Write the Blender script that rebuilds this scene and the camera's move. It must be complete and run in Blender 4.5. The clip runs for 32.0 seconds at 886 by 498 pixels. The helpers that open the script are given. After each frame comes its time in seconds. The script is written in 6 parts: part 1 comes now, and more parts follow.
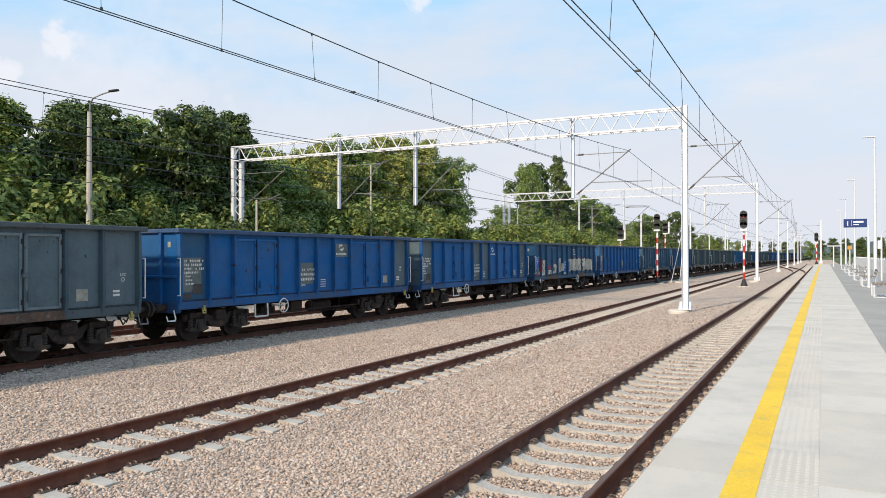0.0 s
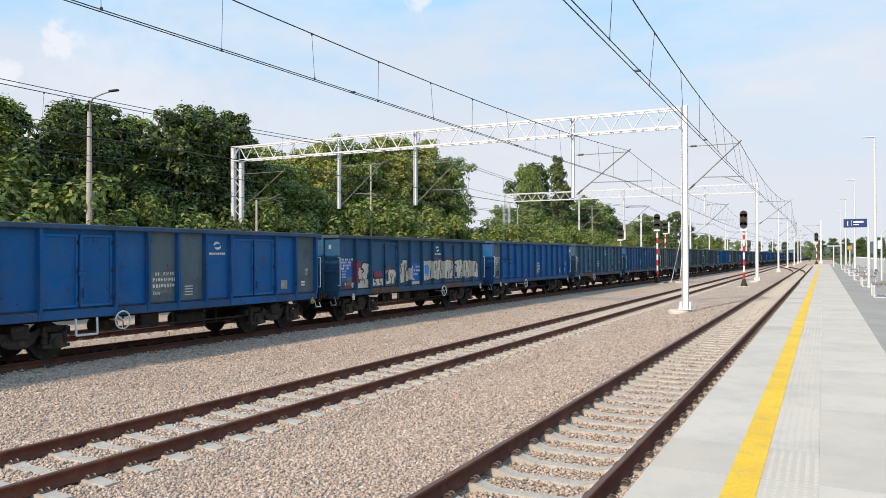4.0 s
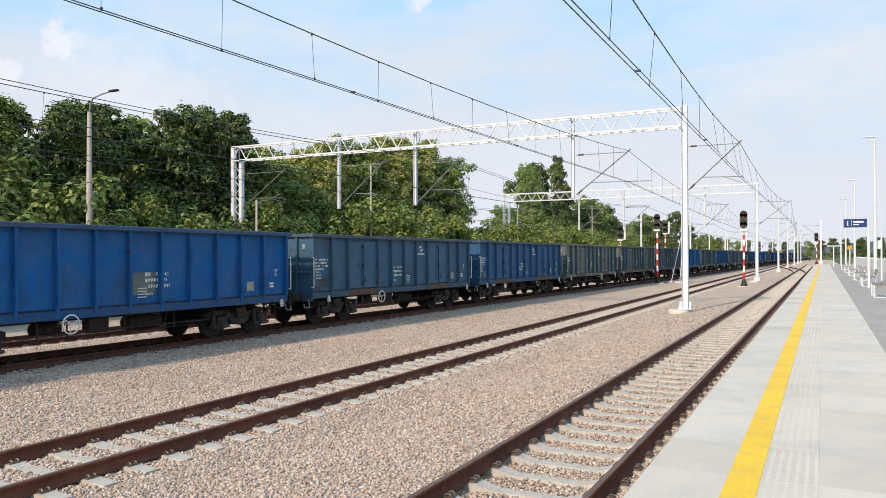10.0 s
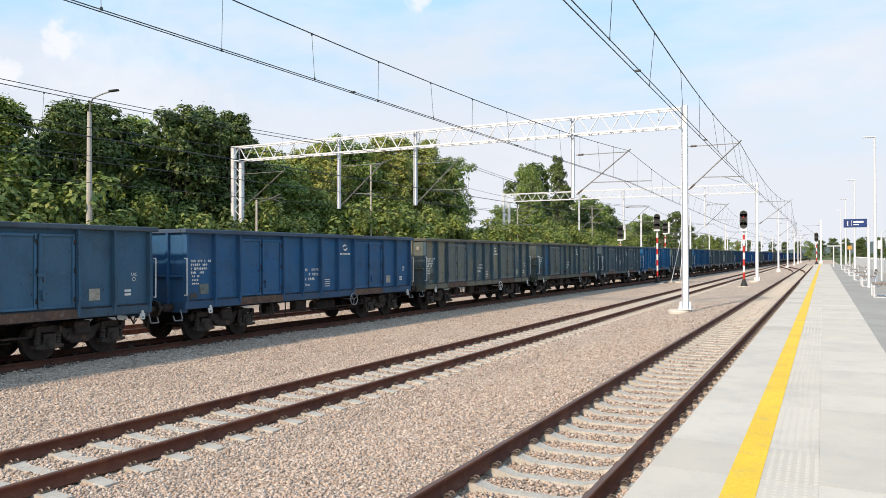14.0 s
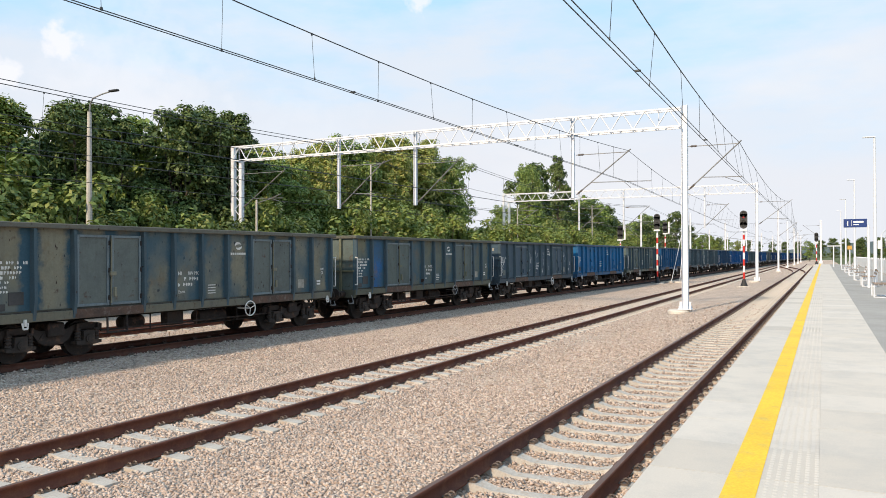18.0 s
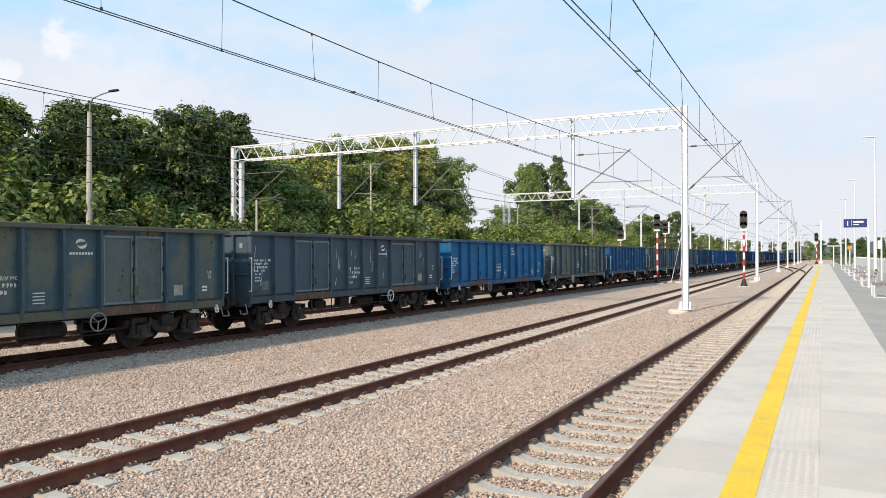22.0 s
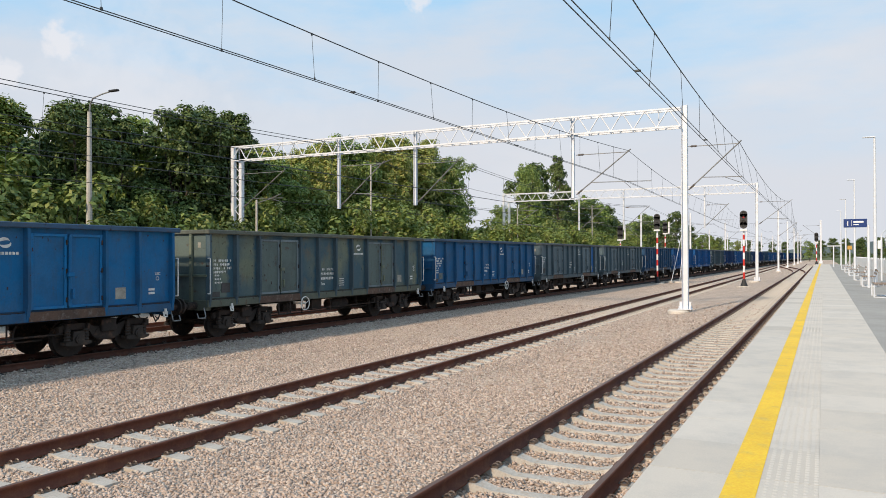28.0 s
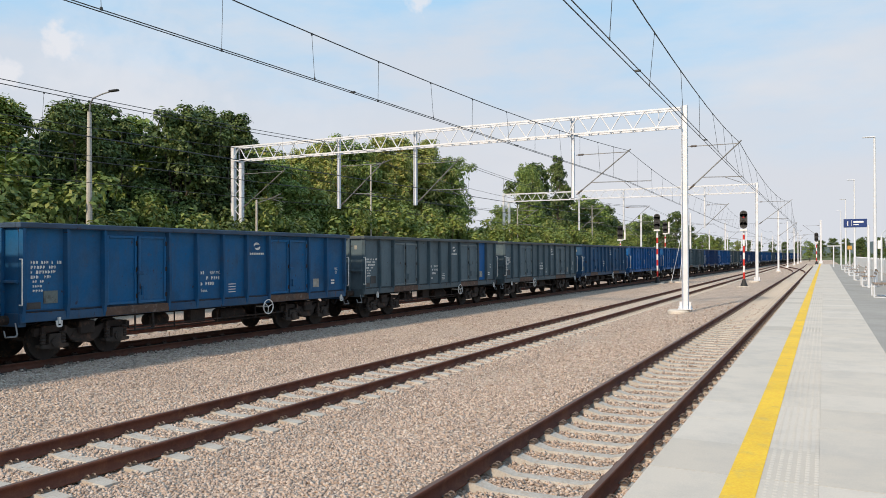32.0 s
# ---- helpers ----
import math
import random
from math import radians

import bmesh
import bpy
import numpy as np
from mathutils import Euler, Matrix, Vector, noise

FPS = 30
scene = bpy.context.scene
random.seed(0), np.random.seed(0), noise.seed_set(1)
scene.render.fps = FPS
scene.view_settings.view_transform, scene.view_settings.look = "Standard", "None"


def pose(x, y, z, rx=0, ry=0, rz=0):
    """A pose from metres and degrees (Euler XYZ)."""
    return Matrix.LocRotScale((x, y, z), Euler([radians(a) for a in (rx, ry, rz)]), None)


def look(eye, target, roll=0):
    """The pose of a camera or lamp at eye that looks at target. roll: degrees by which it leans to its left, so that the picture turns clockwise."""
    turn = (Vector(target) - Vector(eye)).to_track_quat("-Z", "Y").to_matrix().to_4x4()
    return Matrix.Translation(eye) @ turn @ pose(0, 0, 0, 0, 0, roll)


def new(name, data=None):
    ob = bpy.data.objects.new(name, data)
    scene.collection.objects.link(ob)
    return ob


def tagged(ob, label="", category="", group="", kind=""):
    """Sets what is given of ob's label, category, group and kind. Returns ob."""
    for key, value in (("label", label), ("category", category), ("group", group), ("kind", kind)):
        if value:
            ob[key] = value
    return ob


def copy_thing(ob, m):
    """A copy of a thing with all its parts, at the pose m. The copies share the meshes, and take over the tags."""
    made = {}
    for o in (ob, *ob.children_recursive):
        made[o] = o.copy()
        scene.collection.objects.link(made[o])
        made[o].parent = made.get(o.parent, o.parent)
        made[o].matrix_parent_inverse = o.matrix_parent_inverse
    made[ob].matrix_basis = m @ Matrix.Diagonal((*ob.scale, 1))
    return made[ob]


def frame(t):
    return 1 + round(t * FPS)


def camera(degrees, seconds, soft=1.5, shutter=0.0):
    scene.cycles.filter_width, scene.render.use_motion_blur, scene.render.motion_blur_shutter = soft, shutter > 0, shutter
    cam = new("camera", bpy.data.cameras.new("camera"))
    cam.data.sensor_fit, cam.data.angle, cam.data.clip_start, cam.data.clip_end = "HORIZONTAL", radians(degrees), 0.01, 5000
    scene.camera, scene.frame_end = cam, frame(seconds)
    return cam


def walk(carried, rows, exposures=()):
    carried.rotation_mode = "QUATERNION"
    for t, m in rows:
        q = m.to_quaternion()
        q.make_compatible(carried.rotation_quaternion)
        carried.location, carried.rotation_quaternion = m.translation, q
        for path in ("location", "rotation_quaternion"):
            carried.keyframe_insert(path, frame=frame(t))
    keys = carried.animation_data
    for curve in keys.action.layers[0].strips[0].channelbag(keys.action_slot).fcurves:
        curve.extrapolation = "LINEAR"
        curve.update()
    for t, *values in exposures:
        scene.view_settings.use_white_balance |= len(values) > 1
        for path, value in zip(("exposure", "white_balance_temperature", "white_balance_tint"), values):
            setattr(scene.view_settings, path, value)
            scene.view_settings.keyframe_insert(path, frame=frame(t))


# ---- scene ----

# Camera: it stands on the platform and never moves.
EYE = Vector((2.803, 0.0, 2.313))
YAW, PITCH, ROLL = radians(26.846), radians(0.524), -0.15
AIM = EYE + Vector((-math.sin(YAW) * math.cos(PITCH), math.cos(YAW) * math.cos(PITCH), math.sin(PITCH))) * 20
cam = camera(61.02, 32.0, soft=0.7)
STAND = look(EYE, AIM, ROLL)
walk(cam, [(0.0, STAND), (32.0, STAND)], exposures=[(0.0, 0.0, 6350, 10), (8.0, 0.0, 6350, 10), (16.0, 0.12, 6500, 10), (20.0, 0.12, 6520, 10), (22.0, 0.08, 6480, 10), (23.0, -0.08, 6450, 10), (24.0, -0.10, 6450, 10), (32.0, -0.15, 6450, 10)])

# World, sun
SUN_EL, SUN_AZ = radians(34.0), radians(12.0)      # low afternoon sun from behind the camera, a little left
SUN_FROM = Vector((-math.sin(SUN_AZ) * math.cos(SUN_EL), -math.cos(SUN_AZ) * math.cos(SUN_EL), math.sin(SUN_EL)))
world = bpy.data.worlds.new("sky")
world.use_nodes = True
scene.world = world
wt = world.node_tree
wt.nodes.clear()
w_out = wt.nodes.new("ShaderNodeOutputWorld")
w_bg = wt.nodes.new("ShaderNodeBackground")
w_sky = wt.nodes.new("ShaderNodeTexSky")
w_sky.sky_type, w_sky.sun_disc = "NISHITA", False
w_sky.sun_elevation, w_sky.sun_rotation = SUN_EL, math.atan2(SUN_FROM.x, SUN_FROM.y)
w_sky.air_density, w_sky.dust_density, w_sky.ozone_density = 1.0, 1.6, 1.6
w_tc = wt.nodes.new("ShaderNodeTexCoord")
w_map = wt.nodes.new("ShaderNodeMapping")
w_map.inputs["Scale"].default_value = (1.0, 1.0, 3.2)
w_noise = wt.nodes.new("ShaderNodeTexNoise")
w_noise.inputs["Scale"].default_value, w_noise.inputs["Detail"].default_value, w_noise.inputs["Roughness"].default_value = 2.3, 8.0, 0.58
w_ramp = wt.nodes.new("ShaderNodeValToRGB")
w_ramp.color_ramp.elements[0].position, w_ramp.color_ramp.elements[1].position = 0.5, 0.72
w_ramp.color_ramp.elements[1].color = (0.6, 0.6, 0.6, 1)
w_haze = wt.nodes.new("ShaderNodeMixRGB")          # thin high haze over the whole sky
w_haze.inputs["Fac"].default_value = 0.85
w_haze.inputs["Color2"].default_value = (4.4, 6.8, 9.0, 1)
w_sep = wt.nodes.new("ShaderNodeSeparateXYZ")
w_low = wt.nodes.new("ShaderNodeValToRGB")         # the haze thickens and whitens towards the horizon
w_low.color_ramp.elements[0].position, w_low.color_ramp.elements[0].color = 0.08, (0.95, 0.95, 0.95, 1)
w_low.color_ramp.elements[1].position, w_low.color_ramp.elements[1].color = 0.36, (0.0, 0.0, 0.0, 1)
w_mid = w_low.color_ramp.elements.new(0.22)
w_mid.color = (0.75, 0.75, 0.75, 1)
w_drift = wt.nodes.new("ShaderNodeTexNoise")       # uneven upper edge of the cloud bank
w_drift.inputs["Scale"].default_value, w_drift.inputs["Detail"].default_value, w_drift.inputs["Roughness"].default_value = 3.4, 7.0, 0.55
w_edge_z = wt.nodes.new("ShaderNodeMath")
w_edge_z.operation, w_edge_z.inputs[1].default_value = "MULTIPLY_ADD", 0.55
w_bank = wt.nodes.new("ShaderNodeMath")
w_bank.operation, w_bank.inputs[1].default_value = "SUBTRACT", 0.275
w_white = wt.nodes.new("ShaderNodeMixRGB")
w_white.inputs["Color2"].default_value = (6.55, 6.65, 7.05, 1)
w_mix = wt.nodes.new("ShaderNodeMixRGB")
w_mix.inputs["Color2"].default_value = (7.2, 7.25, 7.5, 1)
wt.links.new(w_tc.outputs["Generated"], w_map.inputs["Vector"])
wt.links.new(w_map.outputs["Vector"], w_noise.inputs["Vector"])
wt.links.new(w_noise.outputs["Fac"], w_ramp.inputs["Fac"])
wt.links.new(w_ramp.outputs["Color"], w_mix.inputs["Fac"])
wt.links.new(w_tc.outputs["Generated"], w_sep.inputs[0])
wt.links.new(w_map.outputs["Vector"], w_drift.inputs["Vector"])
wt.links.new(w_drift.outputs["Fac"], w_edge_z.inputs[0])
wt.links.new(w_sep.outputs["Z"], w_edge_z.inputs[2])
wt.links.new(w_edge_z.outputs[0], w_bank.inputs[0])
wt.links.new(w_bank.outputs[0], w_low.inputs["Fac"])
wt.links.new(w_low.outputs["Color"], w_white.inputs["Fac"])
wt.links.new(w_sky.outputs["Color"], w_haze.inputs["Color1"])
wt.links.new(w_haze.outputs["Color"], w_white.inputs["Color1"])
wt.links.new(w_white.outputs["Color"], w_mix.inputs["Color1"])
last = w_mix.outputs["Color"]
w_warp = wt.nodes.new("ShaderNodeTexNoise")
w_warp.inputs["Scale"].default_value, w_warp.inputs["Detail"].default_value = 38.0, 6.0
wt.links.new(w_tc.outputs["Generated"], w_warp.inputs["Vector"])
for az, el, size, ragged, white, soft in ((54.0, 14.2, 0.020, 0.032, 0.8, 0.011), (57.4, 12.0, 0.022, 0.03, 0.8, 0.011), (28.6, 19.2, 0.024, 0.03, 0.75, 0.011), (50.0, 11.5, 0.12, 0.1, 0.4, 0.1), (37.0, 9.0, 0.09, 0.1, 0.25, 0.12)):
    a, e = radians(az), radians(el)
    w_dist = wt.nodes.new("ShaderNodeVectorMath")
    w_dist.operation = "DISTANCE"
    w_dist.inputs[1].default_value = (-math.sin(a) * math.cos(e), math.cos(a) * math.cos(e), math.sin(e))
    wt.links.new(w_tc.outputs["Generated"], w_dist.inputs[0])
    w_edge = wt.nodes.new("ShaderNodeMath")
    w_edge.operation, w_edge.inputs[1].default_value = "MULTIPLY_ADD", -ragged * 2
    wt.links.new(w_warp.outputs["Fac"], w_edge.inputs[0])
    wt.links.new(w_dist.outputs["Value"], w_edge.inputs[2])
    w_puff = wt.nodes.new("ShaderNodeMapRange")
    w_puff.inputs["From Min"].default_value, w_puff.inputs["From Max"].default_value = size - ragged, size - ragged - soft
    w_puff.inputs["To Max"].default_value = white
    wt.links.new(w_edge.outputs[0], w_puff.inputs["Value"])
    w_add = wt.nodes.new("ShaderNodeMixRGB")
    w_add.inputs["Color2"].default_value = (7.6, 7.6, 7.9, 1)
    wt.links.new(w_puff.outputs["Result"], w_add.inputs["Fac"])
    wt.links.new(last, w_add.inputs["Color1"])
    last = w_add.outputs["Color"]
wt.links.new(last, w_bg.inputs["Color"])
wt.links.new(w_bg.outputs["Background"], w_out.inputs["Surface"])
w_bg.inputs["Strength"].default_value = 0.12

sun = new("sun", bpy.data.lights.new("sun", "SUN"))
sun.data.energy, sun.data.angle, sun.data.color = 4.65, radians(3.5), (1.0, 0.79, 0.57)
sun.matrix_world = look(SUN_FROM * 100, (0, 0, 0))

# ---- materials ----


def node_mat(name):
    m = bpy.data.materials.new(name)
    m.use_nodes = True
    nt = m.node_tree
    return m, nt, nt.nodes["Principled BSDF"]


def noise_node(nt, vec, scale, detail=4.0, rough=0.6):
    n = nt.nodes.new("ShaderNodeTexNoise")
    n.inputs["Scale"].default_value, n.inputs["Detail"].default_value, n.inputs["Roughness"].default_value = scale, detail, rough
    if vec is not None:
        nt.links.new(vec, n.inputs["Vector"])
    return n.outputs["Fac"]


def ramp_node(nt, fac, stops):
    r = nt.nodes.new("ShaderNodeValToRGB")
    while len(r.color_ramp.elements) < len(stops):
        r.color_ramp.elements.new(0.5)
    for e, (pos, col) in zip(r.color_ramp.elements, stops):
        e.position, e.color = pos, (*col, 1) if len(col) == 3 else col
    nt.links.new(fac, r.inputs["Fac"])
    return r.outputs["Color"]


def mix_node(nt, fac, a, b, mode="MIX"):
    n = nt.nodes.new("ShaderNodeMixRGB")
    n.blend_type = mode
    for key, v in (("Fac", fac), ("Color1", a), ("Color2", b)):
        if isinstance(v, (int, float)):
            n.inputs[key].default_value = v
        elif isinstance(v, tuple):
            n.inputs[key].default_value = (*v, 1)
        else:
            nt.links.new(v, n.inputs[key])
    return n.outputs["Color"]


def bump_node(nt, bsdf, height, strength=0.3, distance=0.02):
    b = nt.nodes.new("ShaderNodeBump")
    b.inputs["Strength"].default_value, b.inputs["Distance"].default_value = strength, distance
    nt.links.new(height, b.inputs["Height"])
    nt.links.new(b.outputs["Normal"], bsdf.inputs["Normal"])


def world_pos(nt):
    return nt.nodes.new("ShaderNodeNewGeometry").outputs["Position"]


def obj_pos(nt):
    return nt.nodes.new("ShaderNodeTexCoord").outputs["Object"]


def surface(name, base, dark, rough=0.7, metal=0.0, big=0.8, fine=30.0, bump=0.15, stain=None, where=obj_pos, spec=0.4):
    """Two-scale weathered surface: base to dark by large noise, fine grain on top, stain in patches."""
    m, nt, bs = node_mat(name)
    v = where(nt)
    big_f, fine_f = noise_node(nt, v, big, 5), noise_node(nt, v, fine, 3)
    c = ramp_node(nt, big_f, [(0.3, dark), (0.65, base)])
    if stain:
        f = ramp_node(nt, noise_node(nt, v, big * 2.7, 6, 0.7), [(0.52, (0, 0, 0)), (0.68, (1, 1, 1))])
        c = mix_node(nt, f, c, stain)
    c = mix_node(nt, 0.25, c, ramp_node(nt, fine_f, [(0.3, (0.25, 0.25, 0.25)), (0.7, (0.8, 0.8, 0.8))]), "OVERLAY")
    nt.links.new(c, bs.inputs["Base Color"])
    bs.inputs["Roughness"].default_value, bs.inputs["Metallic"].default_value = rough, metal
    bs.inputs["Specular IOR Level"].default_value = spec
    bump_node(nt, bs, fine_f, bump, 0.01)
    return m


def island_surface(name, stops, rough=0.85, fine=25.0, trans=0.0):
    """Each loose piece of the mesh takes its own colour from the stops."""
    m, nt, bs = node_mat(name)
    g = nt.nodes.new("ShaderNodeNewGeometry")
    c = ramp_node(nt, g.outputs["Random Per Island"], stops)
    nt.links.new(c, bs.inputs["Base Color"])
    bs.inputs["Roughness"].default_value = rough
    if trans:
        t = nt.nodes.new("ShaderNodeBsdfTranslucent")
        nt.links.new(c, t.inputs["Color"])
        mx = nt.nodes.new("ShaderNodeMixShader")
        mx.inputs["Fac"].default_value = trans
        nt.links.new(bs.outputs["BSDF"], mx.inputs[1])
        nt.links.new(t.outputs["BSDF"], mx.inputs[2])
        nt.links.new(mx.outputs["Shader"], nt.nodes["Material Output"].inputs["Surface"])
    return m


def wagon_paint(name, rust=0.5, old=False):
    """Weathered paint in the object's own colour: fading, streaks that run down, rust spots."""
    m, nt, bs = node_mat(name)
    oi = nt.nodes.new("ShaderNodeObjectInfo")
    v = obj_pos(nt)
    off = nt.nodes.new("ShaderNodeVectorMath")
    off.operation = "ADD"
    comb = nt.nodes.new("ShaderNodeCombineXYZ")
    mul = nt.nodes.new("ShaderNodeMath")
    mul.operation, mul.inputs[1].default_value = "MULTIPLY", 37.0
    nt.links.new(oi.outputs["Random"], mul.inputs[0])
    nt.links.new(mul.outputs[0], comb.inputs["Y"])
    nt.links.new(v, off.inputs[0])
    nt.links.new(comb.outputs[0], off.inputs[1])
    vec = off.outputs[0]
    stretch = nt.nodes.new("ShaderNodeMapping")
    stretch.inputs["Scale"].default_value = (1, 3.2, 0.55)
    nt.links.new(vec, stretch.inputs["Vector"])
    fade = noise_node(nt, vec, 0.9, 5)
    streak = noise_node(nt, stretch.outputs["Vector"], 1.6, 5, 0.65)
    fine = noise_node(nt, vec, 22, 4)
    spots = noise_node(nt, vec, 4.5, 7, 0.68)
    c = mix_node(nt, ramp_node(nt, fade, [(0.4, (0, 0, 0)), (0.75, (0.3, 0.3, 0.3))]), oi.outputs["Color"], (0.1, 0.12, 0.12))
    c = mix_node(nt, ramp_node(nt, streak, [(0.5, (0, 0, 0)), (0.8, (0.42, 0.42, 0.42))]), c, (0.05, 0.052, 0.055))
    c = mix_node(nt, ramp_node(nt, spots, [(0.63 - 0.05 * rust, (0, 0, 0)), (0.72, (rust, rust, rust))]), c, (0.085, 0.05, 0.035))
    soot = noise_node(nt, vec, 0.8, 7, 0.66)
    c = mix_node(nt, ramp_node(nt, soot, [(0.5, (0, 0, 0)), (0.74, (0.45, 0.45, 0.45))]), c, (0.018, 0.022, 0.03))
    chip = nt.nodes.new("ShaderNodeMapping")
    chip.inputs["Scale"].default_value = (1, 9.0, 4.6)
    nt.links.new(vec, chip.inputs["Vector"])
    flecks = noise_node(nt, chip.outputs["Vector"], 1.0, 3, 0.5)
    c = mix_node(nt, ramp_node(nt, flecks, [((0.655 if old else 0.7 - 0.02 * rust), (0, 0, 0)), ((0.68 if old else 0.73), (1, 1, 1))]), c, (0.035, 0.022, 0.018))
    if old:
        tone = noise_node(nt, vec, 0.55, 3, 0.5)
        c = mix_node(nt, ramp_node(nt, tone, [(0.4, (0, 0, 0)), (0.62, (0.9, 0.9, 0.9))]), c, (0.04, 0.088, 0.12))
        brown = noise_node(nt, vec, 1.3, 5, 0.6)
        c = mix_node(nt, ramp_node(nt, brown, [(0.55, (0, 0, 0)), (0.7, (0.6, 0.6, 0.6))]), c, (0.16, 0.115, 0.06))
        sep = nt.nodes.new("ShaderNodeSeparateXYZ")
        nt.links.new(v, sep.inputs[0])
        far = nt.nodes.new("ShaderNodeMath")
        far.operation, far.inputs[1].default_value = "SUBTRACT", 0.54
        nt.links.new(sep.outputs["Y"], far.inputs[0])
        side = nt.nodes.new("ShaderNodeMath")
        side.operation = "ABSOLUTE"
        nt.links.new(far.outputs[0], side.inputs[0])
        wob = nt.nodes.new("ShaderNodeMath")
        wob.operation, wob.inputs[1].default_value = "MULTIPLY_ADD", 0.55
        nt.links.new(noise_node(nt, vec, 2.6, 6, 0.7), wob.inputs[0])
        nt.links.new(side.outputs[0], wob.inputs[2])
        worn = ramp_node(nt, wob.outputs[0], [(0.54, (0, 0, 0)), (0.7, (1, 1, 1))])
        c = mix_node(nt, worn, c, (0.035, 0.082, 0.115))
    c = mix_node(nt, 0.18, c, ramp_node(nt, fine, [(0.3, (0.3, 0.3, 0.3)), (0.7, (0.75, 0.75, 0.75))]), "OVERLAY")
    nt.links.new(c, bs.inputs["Base Color"])
    bs.inputs["Roughness"].default_value = 0.62
    bs.inputs["Specular IOR Level"].default_value = 0.22
    bump_node(nt, bs, spots, 0.25, 0.012)
    return m


def ballast_mat(name):
    m, nt, bs = node_mat(name)
    v = world_pos(nt)
    vor = nt.nodes.new("ShaderNodeTexVoronoi")
    vor.inputs["Scale"].default_value = 19.0
    nt.links.new(v, vor.inputs["Vector"])
    stone = ramp_node(nt, vor.outputs["Color"], [(0.0, (0.37, 0.29, 0.235)), (0.35, (0.51, 0.405, 0.33)), (0.7, (0.61, 0.49, 0.4)), (1.0, (0.74, 0.645, 0.555))])
    # crevice shade between the stones, multiplied into the colour
    gap = ramp_node(nt, vor.outputs["Distance"], [(0.4, (1, 1, 1)), (0.85, (0.6, 0.57, 0.54))])
    c = mix_node(nt, 1.0, stone, gap, "MULTIPLY")
    c = mix_node(nt, 0.5, c, ramp_node(nt, noise_node(nt, v, 0.7, 4), [(0.3, (0.38, 0.37, 0.36)), (0.7, (0.62, 0.6, 0.58))]), "OVERLAY")
    # oily bed of the train's track, with the shade under the wagons painted in
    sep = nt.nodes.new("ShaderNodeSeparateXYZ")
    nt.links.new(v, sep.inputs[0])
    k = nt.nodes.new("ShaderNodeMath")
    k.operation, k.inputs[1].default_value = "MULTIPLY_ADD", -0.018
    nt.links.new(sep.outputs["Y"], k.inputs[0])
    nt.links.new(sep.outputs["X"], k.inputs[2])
    oil_shade = nt.nodes.new("ShaderNodeMath")
    oil_shade.operation, oil_shade.inputs[1].default_value = "ADD", 15.353
    nt.links.new(k.outputs[0], oil_shade.inputs[0])
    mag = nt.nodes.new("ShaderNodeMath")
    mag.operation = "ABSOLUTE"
    nt.links.new(oil_shade.outputs[0], mag.inputs[0])
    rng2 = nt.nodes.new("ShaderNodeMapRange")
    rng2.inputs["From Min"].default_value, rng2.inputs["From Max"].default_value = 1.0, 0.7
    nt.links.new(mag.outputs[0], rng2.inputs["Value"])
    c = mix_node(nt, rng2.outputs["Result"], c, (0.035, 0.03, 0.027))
    nt.links.new(c, bs.inputs["Base Color"])
    bs.inputs["Roughness"].default_value = 0.9
    inv = ramp_node(nt, vor.outputs["Distance"], [(0.0, (1, 1, 1)), (0.8, (0, 0, 0))])
    bump_node(nt, bs, inv, 1.0, 0.035)
    return m


M = {}
M["ballast"] = ballast_mat("ballast")
M["stones"] = island_surface("ballast_stones", [(0.0, (0.26, 0.205, 0.172)), (0.25, (0.37, 0.295, 0.248)), (0.55, (0.455, 0.362, 0.305)), (0.8, (0.51, 0.415, 0.355)), (1.0, (0.59, 0.515, 0.455))], 0.9)
M["rail"] = surface("rusty_rail", (0.155, 0.052, 0.03), (0.08, 0.027, 0.018), 0.85, 0.05, 1.2, 40, 0.2, (0.18, 0.068, 0.036))
# darker copy of the rusty rail; shade under the train is in its colour
M["rail_dark"] = surface("shaded_dark_rail", (0.11, 0.044, 0.028), (0.06, 0.028, 0.02), 0.85, 0.05, 1.2, 40, 0.2, (0.13, 0.055, 0.033))
M["rail_top"] = surface("worn_rail_head", (0.17, 0.1, 0.075), (0.1, 0.058, 0.045), 0.5, 0.35, 0.7, 60, 0.05)
M["clip"] = surface("fastening_steel", (0.17, 0.135, 0.115), (0.09, 0.07, 0.06), 0.5, 0.5, 4, 60)
M["sleeper"] = surface("concrete_sleeper", (0.47, 0.445, 0.405), (0.36, 0.34, 0.31), 0.85, 0, 2.5, 45, 0.25, (0.33, 0.26, 0.2))
# oily sleepers, darkened further to paint in the shade under the train
M["oily_shaded_sleeper"] = surface("oil_soaked_shaded_sleeper", (0.06, 0.05, 0.045), (0.035, 0.03, 0.028), 0.8, 0, 2.5, 45, 0.25)
M["edge_wall"] = surface("platform_edge_concrete", (0.5, 0.49, 0.47), (0.36, 0.35, 0.34), 0.85, 0, 1.2, 40, 0.2)
M["yellow"] = surface("yellow_line_paint", (0.82, 0.53, 0.03), (0.7, 0.44, 0.03), 0.7, 0, 1.5, 50, 0.08, (0.62, 0.42, 0.08), world_pos)
M["asphalt"] = surface("grey_paving", (0.35, 0.335, 0.31), (0.27, 0.26, 0.24), 0.85, 0, 0.6, 50, 0.15, None, world_pos)
M["white_steel"] = surface("galvanised_white_steel", (0.7, 0.735, 0.79), (0.58, 0.615, 0.665), 0.5, 0.05, 1.5, 30, 0.06)
